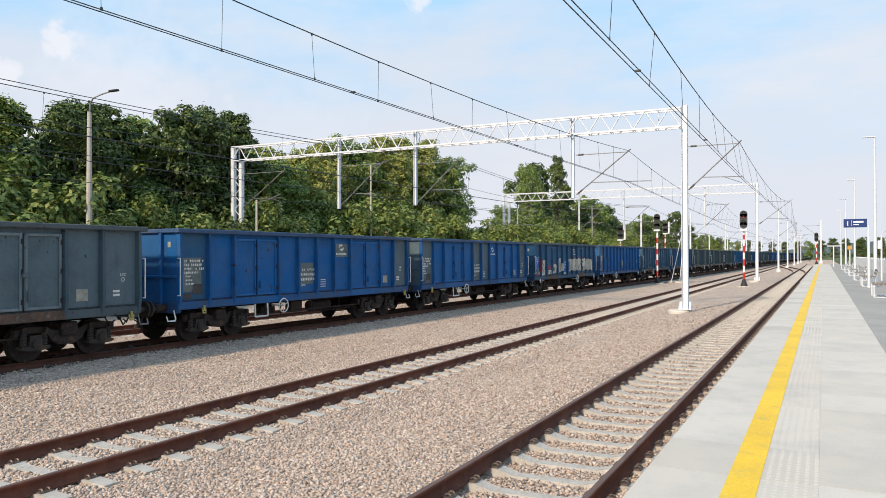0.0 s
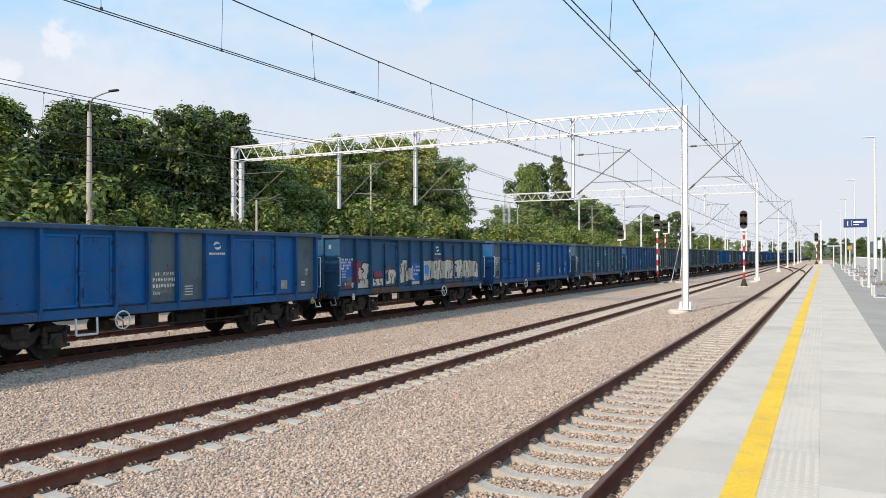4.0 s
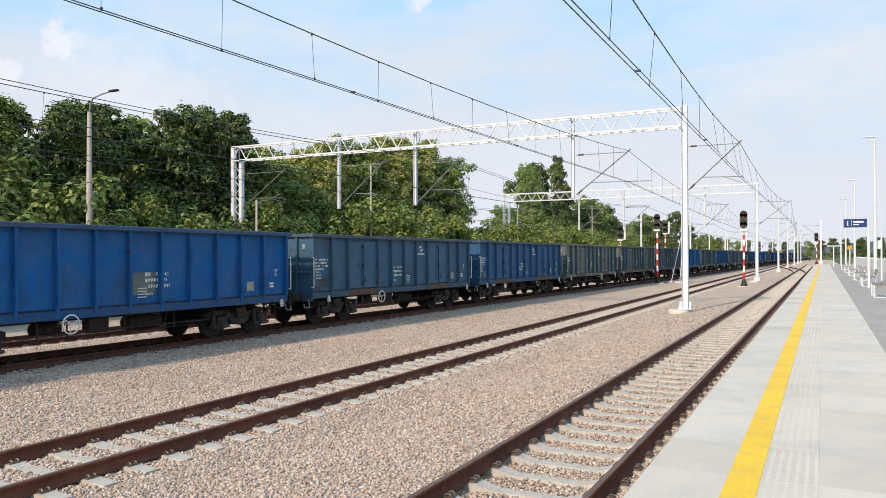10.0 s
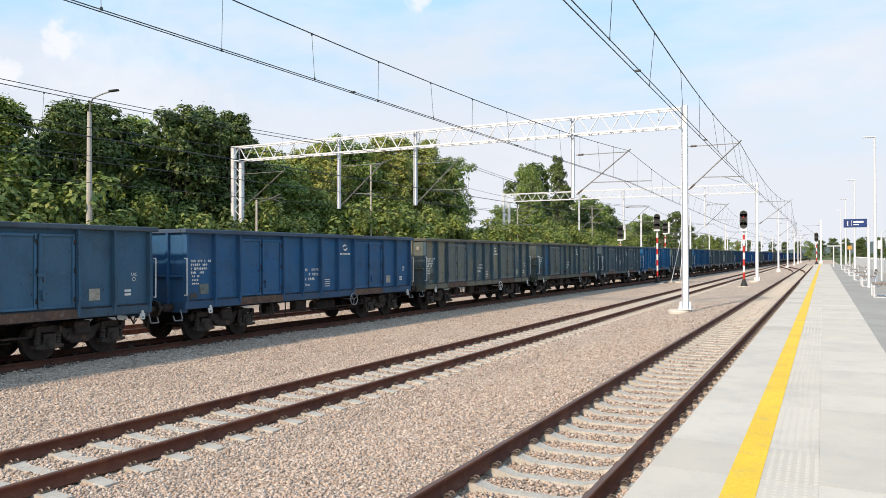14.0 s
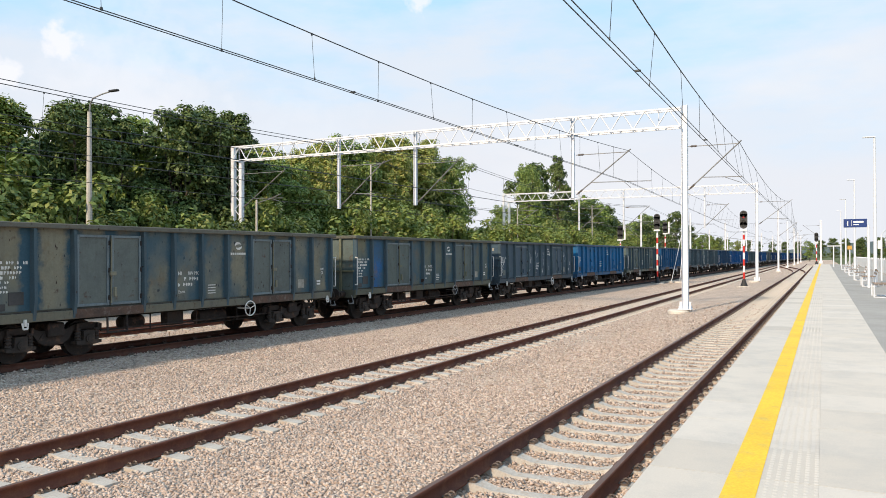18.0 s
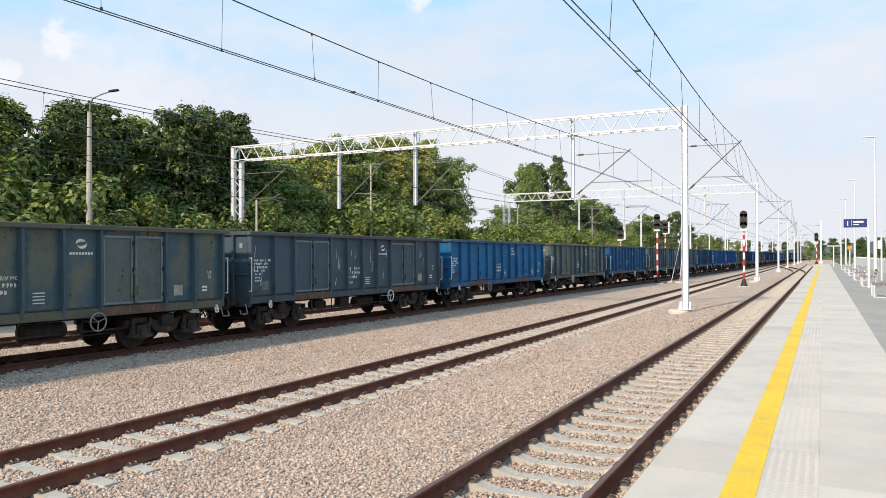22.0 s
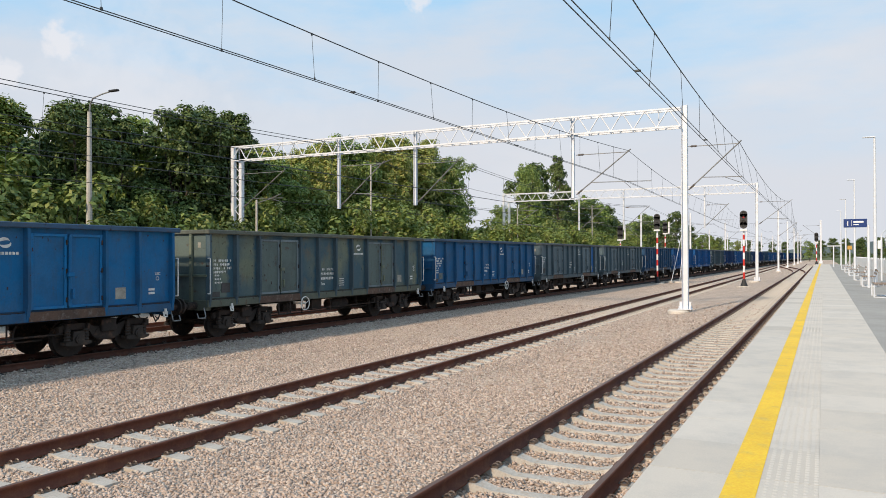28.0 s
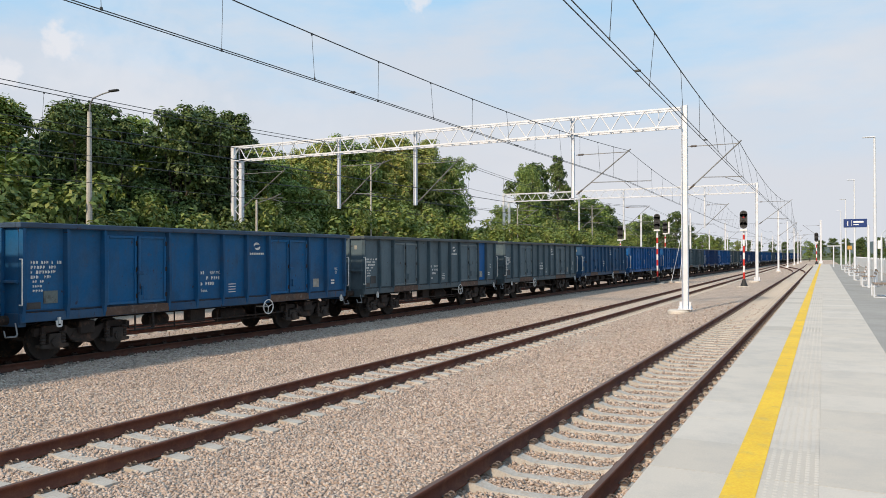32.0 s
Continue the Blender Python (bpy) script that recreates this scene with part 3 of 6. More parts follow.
# raised guidance bars and studs beside the line
studs_v, studs_f, cnt = [], [], 0
cube = np.array([(x, y, z) for z in (0, 1) for y in (-1, 1) for x in (-1, 1)], dtype=float)
cube[4:, :2] *= 0.7
cf = np.array([(4, 5, 7, 6), (0, 1, 5, 4), (1, 3, 7, 5), (3, 2, 6, 7), (2, 0, 4, 6)])
for i in range(-2, 30):
    y0 = 6.59 + SLAB_L * i
    for line in range(6):
        x = 2.45 + line * 0.06
        for j in range(14):
            y = y0 + (j + 0.5) * SLAB_L / 14
            studs_v.append(cube * np.array((0.014, 0.022, 0.0028)) + np.array((x, y, Z_PLAT + 0.001)))
            studs_f.append(cf + cnt)
            cnt += 8
ob = shared("tactile_studs", np_mesh("tactile_studs", np.concatenate(studs_v), np.concatenate(studs_f), M["slab_var"]), plat, Matrix(), "rows of small raised concrete studs")
ob["kind"] = "stuff"


# ---- overhead line ----
def truss(bm, x0, x1, z_lo, z_hi, y0, y1, step):
    """Four chords, zigzag lacing on the front face, upright ties behind and cross ties."""
    n = max(2, int(round((x1 - x0) / step)))
    for y in (y0, y1):
        for z in (z_lo, z_hi):
            box(bm, x0, x1, y - 0.04, y + 0.04, z - 0.04, z + 0.04)
    for i in range(n):
        a, b = x0 + (x1 - x0) * i / n, x0 + (x1 - x0) * (i + 1) / n
        mid = (a + b) / 2
        rod(bm, (a, y0, z_lo), (mid, y0, z_hi), 0.032, 6)
        rod(bm, (mid, y0, z_hi), (b, y0, z_lo), 0.032, 6)
        if i % 4 == 0:
            rod(bm, (a, y1, z_lo), (a, y1, z_hi), 0.022, 5)
    for i in range(n + 1):
        x = x0 + (x1 - x0) * i / n
        rod(bm, (x, y0, z_hi), (x, y1, z_hi), 0.022, 5)
        rod(bm, (x, y0, z_lo), (x, y1, z_lo), 0.022, 5)


def cantilever(parent, base, tip, contact_z, reach):
    """base: foot of the strut on the post; tip: its outer upper end, which carries the messenger."""
    b, t = Vector(base), Vector(tip)
    up = Vector((b.x, b.y, t.z - 0.05))
    bm = bmesh.new()
    rod(bm, b, t + (t - b) * 0.04, 0.03, 8)
    rod(bm, up, t - Vector((0, 0, 0.05)), 0.02, 6)
    f = (contact_z + 0.35 - b.z) / max(0.2, t.z - b.z)
    m = b + (t - b) * f
    out = Vector((b.x + reach, b.y, contact_z + 0.3))
    rod(bm, m, out, 0.02, 6)
    rod(bm, m + (out - m) * 0.55, Vector((t.x + 0.1 * (1 if t.x > b.x else -1), b.y, contact_z + 0.02)), 0.014, 5)
    c = part("cantilever", bm, M["galv"], parent, "grey steel cantilever arm")
    for p, q in ((b, t), (up, t)):
        bm = bmesh.new()
        d = (q - p).normalized()
        rod(bm, p + d * 0.1, p + d * 0.38, 0.04, 8)
        for k in range(4):
            rod(bm, p + d * (0.12 + k * 0.06), p + d * (0.15 + k * 0.06), 0.05, 8)
        part("insulator", bm, M["insul"], c)


def footing(parent, x, y, z, r=0.5):
    bm = bmesh.new()
    rod(bm, (x, y, z - 0.5), (x, y, z + 0.1), r, 20)
    rod(bm, (x, y, z + 0.1), (x, y, z + 0.16), r, 20, r * 0.9)
    part("footing", bm, M["concrete"], parent, "round pale concrete footing")


def h_mast(parent, x, y, z, top, w=0.27):
    bm = bmesh.new()
    box(bm, x - w / 2, x - w / 2 + 0.022, y - 0.14, y + 0.14, z + 0.12, top, 0.004)
    box(bm, x + w / 2 - 0.022, x + w / 2, y - 0.14, y + 0.14, z + 0.12, top, 0.004)
    box(bm, x - w / 2 + 0.02, x + w / 2 - 0.02, y - 0.008, y + 0.008, z + 0.12, top - 0.003)
    m = part("mast_post", bm, M["white_steel"], parent, "white H-section steel post")
    bm = bmesh.new()
    box(bm, x - 0.3, x + 0.3, y - 0.28, y + 0.28, z + 0.14, z + 0.19, 0.01)
    for sx in (-0.24, 0.24):
        for sy in (-0.22, 0.22):
            rod(bm, (x + sx, y + sy, z + 0.15), (x + sx, y + sy, z + 0.3), 0.025, 6)
        box(bm, x + (0.13 if sx > 0 else -0.26), x + (0.26 if sx > 0 else -0.13), y - 0.012, y + 0.012, z + 0.19, z + 0.5)
    part("base_plate", bm, M["white_steel"], m)


def lattice_leg(parent, x, y, z, top, w=0.86):
    bm = bmesh.new()
    box(bm, x, x + 0.23, y - 0.13, y + 0.13, z, top, 0.005)
    box(bm, x + w - 0.22, x + w, y - 0.13, y + 0.13, z, top - 0.9, 0.005)
    k = z + 0.3
    while k < top - 1.4:
        rod(bm, (x + 0.21, y, k), (x + w - 0.2, y, k + 0.45), 0.025, 5)
        rod(bm, (x + w - 0.2, y, k + 0.45), (x + 0.21, y, k + 0.9), 0.025, 5)
        k += 0.9
    part("lattice_leg", bm, M["white_steel"], parent, "white laced double-channel leg")


def gantry(y, x_right, x_left, top, drops, label):
    g = thing("catenary_gantry", label, "catenary gantry", "white gantries across the tracks")
    gz = float(ground_z(x_right))
    h_mast(g, x_right, y, gz, top + 0.1)
    footing(g, x_right - 0.28, y, gz - 0.04)
    lattice_leg(g, x_left, y, -0.5, top + 0.05)
    bm = bmesh.new()
    truss(bm, x_left + 0.3, x_right - 0.13, top - 0.87, top - 0.04, y - 0.28, y + 0.28, 1.08)
    part("truss", bm, M["white_steel"], g, "white laced truss beam")
    for x, lo in drops:
        bm = bmesh.new()
        box(bm, x - 0.075, x - 0.06, y - 0.09, y + 0.09, lo, top)
        box(bm, x + 0.06, x + 0.075, y - 0.09, y + 0.09, lo, top)
        box(bm, x - 0.061, x + 0.061, y - 0.01, y + 0.01, lo, top - 0.003)
        part("drop_post", bm, M["white_steel"], g, "white hanging post")
    return g


G1 = gantry(35.7, -2.85, -29.92, 9.08, [(-21.93, 5.02), (-16.93, 5.06), (-8.12, 5.13)], "white lattice gantry spanning five railway tracks")
cantilever(G1, (-2.68, 35.7, 5.3), (-0.5, 35.7, 7.33), 5.5, 2.3)
cantilever(G1, (-7.95, 35.7, 5.28), (-5.4, 35.7, 7.27), 5.5, 3.6)
cantilever(G1, (-16.8, 35.7, 5.2), (-14.4, 35.7, 7.35), 5.5, 2.9)
cantilever(G1, (-21.8, 35.7, 5.2), (-19.0, 35.7, 7.5), 5.5, 2.3)
cantilever(G1, (-29.0, 35.7, 5.34), (-25.9, 35.7, 7.43), 5.5, 3.0)
G2 = gantry(79.3, -3.0, -29.68, 9.3, [(-20.8, 5.04), (-15.96, 5.04), (-7.83, 5.0)], "white lattice gantry spanning five railway tracks")
cantilever(G2, (-2.83, 79.3, 5.3), (0.05, 79.3, 7.54), 5.5, 2.6)
cantilever(G2, (-7.7, 79.3, 5.3), (-5.6, 79.3, 7.4), 5.5, 2.6)
cantilever(G2, (-15.8, 79.3, 5.2), (-13.4, 79.3, 7.4), 5.5, 2.6)
cantilever(G2, (-20.6, 79.3, 5.2), (-18.0, 79.3, 7.4), 5.5, 2.6)
cantilever(G2, (-28.9, 79.3, 5.3), (-25.6, 79.3, 7.4), 5.5, 2.6)


def single_mast(x, y, side, top=9.2):
    m = thing("catenary_mast", "white steel catenary mast with a cantilever arm", "catenary mast", "single catenary masts")
    gz = float(ground_z(x)) if x < 1 else Z_PLAT
    h_mast(m, x, y, gz, top)
    footing(m, x, y, gz, 0.4)
    cantilever(m, (x + side * 0.15, y, 5.3), (x + side * 2.6, y, 7.3), 5.5, side * 2.5)
    return m


for y, x in ((127.6, -3.45), (170, -3.8), (212, -3.9), (255, -4.2), (300, -4.5)):
    single_mast(x, y, 1)
for y in (127.6, 170, 212, 255, 300, 345):
    single_mast(-18.6 + 0.016 * y, y, 1)
    single_mast(-24.5, y, -1)
single_mast(-3.1, -8.5, 1)
single_mast(2.4, 142.0, -1, 8.2)


def tube(bm, pts, r, seg=5):
    """One unbroken wire along pts, which run mainly along y."""
    loops = []
    for p in pts:
        loops.append([bm.verts.new((p[0] + r * math.cos(2 * math.pi * i / seg), p[1], p[2] + r * math.sin(2 * math.pi * i / seg))) for i in range(seg)])
    for a, b in zip(loops[:-1], loops[1:]):
        for i in range(seg):
            bm.faces.new((a[i], a[(i + 1) % seg], b[(i + 1) % seg], b[i]))
    bm.faces.new(loops[0][::-1]), bm.faces.new(loops[-1])


def overhead(label, supports, depth, twin=False, far=130, first=-6.0, step=3.1):
    """supports: (x, y, messenger z, contact x, contact z) from mast to mast."""
    line = thing("overhead_line", label, "overhead wire", "overhead lines along the tracks")
    pm, pa, pb, pt = [], [], [], []
    for k, ((xa, ya, ma, ja, ca), (xb, yb, mb, jb, cb)) in enumerate(zip(supports[:-1], supports[1:])):
        n = 14 if ya < 80 else 8
        for i in range(n + (k == len(supports) - 2)):
            t = i / n
            x, xc, y = xa + (xb - xa) * t, ja + (jb - ja) * t, ya + (yb - ya) * t
            zm, zc = ma + (mb - ma) * t - depth * 4 * t * (1 - t), ca + (cb - ca) * t
            pm.append((x, y, zm)), pa.append((xc - 0.045, y, zc)), pb.append((xc + 0.045, y, zc)), pt.append((x + 0.02, y, zm + 0.11))
    y, i = first, 0
    while y < far:
        near = [(a, b) for a, b in zip(supports[:-1], supports[1:]) if a[1] + 0.8 < y < b[1] - 0.8]
        if near:
            (xa, ya, ma, ja, ca), (xb, yb, mb, jb, cb) = near[0]
            t = (y - ya) / (yb - ya)
            x, xc = xa + (xb - xa) * t, ja + (jb - ja) * t
            zm, zc = ma + (mb - ma) * t - depth * 4 * t * (1 - t), ca + (cb - ca) * t
            side = 0.045 if i % 2 else -0.045
            bm = bmesh.new()
            rod(bm, (xc + side, y, zc), (x, y, zm), 0.0055, 4)
            box(bm, xc + side - 0.009, xc + side + 0.009, y - 0.018, y + 0.018, zc - 0.012, zc + 0.035)
            box(bm, x - 0.01, x + 0.01, y - 0.018, y + 0.018, zm - 0.035, zm + 0.014)
            part("dropper", bm, M["wire"], line)
        y, i = y + step * (1.0 if y < 36 else 1.5), i + 1
    for yc in (13.2, 22.0):
        a, b = next(((a, b) for a, b in zip(supports[:-1], supports[1:]) if a[1] <= yc < b[1]))
        t = (yc - a[1]) / (b[1] - a[1])
        xc, zc = a[3] + (b[3] - a[3]) * t, a[4] + (b[4] - a[4]) * t
        bm = bmesh.new()
        box(bm, xc - 0.055, xc + 0.055, yc - 0.02, yc + 0.02, zc - 0.008, zc + 0.028, 0.006)
        part("wire_clamp", bm, M["wire"], line)
    for name, pts, r in (("messenger_wire", pm, 0.012), ("contact_wire", pa, 0.009), ("contact_wire", pb, 0.009)) + ((("messenger_wire", pt, 0.011),) if twin else ()):
        bm = bmesh.new()
        tube(bm, pts, r)
        part(name, bm, M["wire"], line)
    return line


overhead("dark twin contact wires and messenger over the platform track", [(0.5, -8.5, 7.35, 0.06, 5.52), (-0.5, 35.7, 7.33, -0.2, 5.52), (0.05, 79.3, 7.5, 0.05, 5.55), (-0.85, 127.6, 7.3, -0.8, 5.5), (-2.9, 170, 7.3, -2.9, 5.5), (-4.6, 212, 7.3, -4.6, 5.5)], 0.82, first=0.85, step=3.4)
overhead("dark twin contact wires and messenger over the middle track", [(-6.6, -8.5, 7.35, -6.6, 5.73), (-5.4, 35.7, 7.27, -5.35, 5.76), (-6.0, 79.3, 7.4, -6.4, 5.6), (-6.7, 127.6, 7.3, -6.7, 5.5), (-6.8, 170, 7.3, -6.8, 5.5), (-7, 212, 7.3, -7, 5.5), (-7.2, 255, 7.3, -7.2, 5.5), (-7.4, 300, 7.3, -7.4, 5.5)], 0.68, first=0.06, step=2.36)
overhead("dark twin contact wires and messenger over the freight track", [(-15.6, -8.5, 7.24, -15.6, 5.6), (-14.5, 35.7, 7.29, -14.6, 5.6), (-13.6, 79.3, 7.4, -13.6, 5.6), (-12.9, 127.6, 7.3, -12.9, 5.5), (-12.2, 170, 7.3, -12.2, 5.5), (-11.6, 212, 7.3, -11.6, 5.5), (-11, 255, 7.3, -11, 5.5), (-10.2, 300, 7.3, -10.2, 5.5)], 0.72, True, 60)
overhead("dark twin contact wires and messenger over a siding", [(-20.4, -8.5, 7.3, -20.4, 5.6), (-19.1, 35.7, 7.5, -19.2, 5.6), (-18.2, 79.3, 7.4, -18.2, 5.6), (-18.0, 127.6, 7.3, -18, 5.5), (-17.6, 170, 7.3, -17.6, 5.5)], 0.7, False, 60)
overhead("dark twin contact wires and messenger by the trees", [(-26.5, -8.5, 7.3, -26.5, 5.6), (-26, 35.7, 7.4, -26, 5.6), (-25.7, 79.3, 7.4, -25.7, 5.6), (-27, 127.6, 7.3, -27, 5.5), (-27, 170, 7.3, -27, 5.5)], 0.7, False, 60)

# ---- the freight train ----
W_HALF, RIM_Z, SILL_Z = 1.5, 3.31, 1.22
BODY_L = 12.88
END_BAY = 1.2
BAY = (BODY_L - 2 * END_BAY) / 10


def rib_y(i):
    """Station of rib i along the body, from its middle."""
    return -BODY_L / 2 if i == 0 else BODY_L / 2 if i == 12 else -BODY_L / 2 + END_BAY + BAY * (i - 1)


def wheelset_mesh():
    bm = bmesh.new()
    for s in (-1, 1):
        x = s * 0.7535
        rod(bm, (x - 0.065, 0, 0), (x + 0.065, 0, 0), 0.46, 28)
        rod(bm, (x - s * 0.068, 0, 0), (x - s * 0.05, 0, 0), 0.488, 28)
        for k in range(3):
            a = k * 2.094
            rod(bm, (x + s * 0.06, 0.25 * math.cos(a), 0.25 * math.sin(a)), (x + s * 0.074, 0.25 * math.cos(a), 0.25 * math.sin(a)), 0.06, 8)
        rod(bm, (x + s * 0.06, 0, 0), (x + s * 0.12, 0, 0), 0.14, 12)
    rod(bm, (-1.0, 0, 0), (1.0, 0, 0), 0.075, 10)
    return to_mesh("wheelset", bm, M["wheel"])


def profile_solid(bm, pts, x0, x1):
    """A closed outline in y and z, thickened along x."""
    a = [bm.verts.new((x0, y, z)) for y, z in pts]
    b = [bm.verts.new((x1, y, z)) for y, z in pts]
    bm.faces.new(a), bm.faces.new(b[::-1])
    for i in range(len(pts)):
        j = (i + 1) % len(pts)
        bm.faces.new((a[i], b[i], b[j], a[j]))


def bogie_meshes():
    # welded side frame: raised over the axle boxes, bellied between them
    half = [(1.36, 0.62), (1.36, 0.8), (1.12, 0.85), (0.68, 0.85), (0.5, 0.8), (0.36, 0.74), (0.0, 0.72)]
    low = [(0.0, 0.36), (0.24, 0.38), (0.4, 0.47), (0.5, 0.62), (0.56, 0.7), (1.24, 0.7), (1.28, 0.62)]
    pts = [(-y, z) for y, z in half[:-1]] + half[::-1] + low[::-1] + [(-y, z) for y, z in low[1:]]
    bm = bmesh.new()
    profile_solid(bm, pts, 0.95, 1.07)
    profile_solid(bm, [(-0.42, 0.49), (-0.3, 0.66), (0.3, 0.66), (0.42, 0.49), (0.22, 0.41), (-0.22, 0.41)], 1.07, 1.095)
    for y in (-1.2, -0.6, 0.6, 1.2):
        box(bm, 1.07, 1.17, y - 0.03, y + 0.03, 0.66, 0.84, 0.01)
    side = to_mesh("side_frame", bm, M["under"])
    bm = bmesh.new()
    profile_solid(bm, [(-0.36, 0.33), (-0.36, 0.4), (-0.17, 0.42), (-0.15, 0.66), (0.15, 0.66), (0.17, 0.42), (0.36, 0.4), (0.36, 0.33), (0.18, 0.3), (-0.18, 0.3)], 0.96, 1.2)
    rod(bm, (1.19, 0, 0.46), (1.25, 0, 0.46), 0.115, 12)
    rod(bm, (1.25, 0, 0.46), (1.262, 0, 0.46), 0.075, 10)
    boxes = to_mesh("axle_box", bm, M["cast"])
    bm = bmesh.new()
    loops = []
    for k in range(9):
        r = 0.088 if k % 2 else 0.064
        loops.append([bm.verts.new((1.1 + r * math.cos(a * 0.628), r * math.sin(a * 0.628), 0.4 + k * 0.039)) for a in range(10)])
    for la, lb in zip(loops[:-1], loops[1:]):
        for i in range(10):
            bm.faces.new((la[i], la[(i + 1) % 10], lb[(i + 1) % 10], lb[i]))
    bm.faces.new(loops[0][::-1]), bm.faces.new(loops[-1])
    springs = to_mesh("coil_spring", bm, M["cast"])
    bm = bmesh.new()
    box(bm, -1.2, 1.2, -0.22, 0.22, 0.58, 0.92, 0.03)
    for y in (-0.4, 0.4):
        rod(bm, (-0.95, y, 0.34), (0.95, y, 0.34), 0.045, 6)
    for x in (-0.75, 0.75):
        for y in (-0.42, 0.42):
            box(bm, x - 0.05, x + 0.05, y - 0.05, y + 0.05, 0.3, 0.6, 0.02)
    bolster = to_mesh("bolster", bm, M["under"])
    return side, boxes, springs, bolster


WHEELSET = wheelset_mesh()
B_SIDE, B_BOX, B_SPRING, B_BOLSTER = bogie_meshes()
R180 = Matrix.Rotation(math.pi, 4, "Z")


def bars(bm, x, y0, z0, widths, height, gap, unit=1.0):
    """Rows of short upright dashes that stand for small lettering; widths: one row each."""
    z = z0
    for w in widths:
        y = y0
        while y < y0 + w - 0.02:
            d = min(random.choice((0.03, 0.04, 0.05)) * unit, y0 + w - y)
            if random.random() < 0.86:
                k = random.uniform(0.0, 0.12) * height
                box(bm, x - 0.004, x + 0.003, y, y + d * 0.45, z - height + k, z)
                box(bm, x - 0.004, x + 0.0025, y + d * 0.3, y + d, z - height * random.uniform(0.5, 1.0), z - height * random.uniform(0.0, 0.3))
            y += d + 0.025 * unit
        z -= height + gap


def text_mesh(body, size, material):
    """Upright lettering that faces +x and reads along +y, from its lower left corner."""
    cu = bpy.data.curves.new("lettering", "FONT")
    cu.body, cu.size, cu.extrude = body, size, 0.002
    ob = bpy.data.objects.new("lettering", cu)
    scene.collection.objects.link(ob)
    me = bpy.data.meshes.new_from_object(ob.evaluated_get(bpy.context.evaluated_depsgraph_get()))
    bpy.data.objects.remove(ob)
    me.transform(Matrix(((0, 0, 1, 0), (1, 0, 0, 0), (0, 1, 0, 0), (0, 0, 0, 1))))
    me.materials.append(material)
    return me


def door_leaf(name, wg, p, x, y0, y1, z0, z1, t=0.03):
    bm = bmesh.new()
    box(bm, x, x + t, y0, y1, z0, z1, 0.008)
    leaf = part(name, bm, p, wg)
    bm = bmesh.new()
    f = 0.07
    for a in ((y0, y0 + f, z0, z1), (y1 - f, y1, z0, z1), (y0 + f, y1 - f, z0, z0 + f), (y0 + f, y1 - f, z1 - f, z1)):
        box(bm, x + t - 0.002, x + t + 0.035, *a, 0.008)
    part("door_frame", bm, p, leaf)
    for z in (z0 + 0.2, (z0 + z1) / 2, z1 - 0.2):
        bm = bmesh.new()
        rod(bm, (x + t + 0.04, y1 - 0.02, z - 0.06), (x + t + 0.04, y1 - 0.02, z + 0.06), 0.022, 6)
        part("hinge", bm, M["under"], leaf)


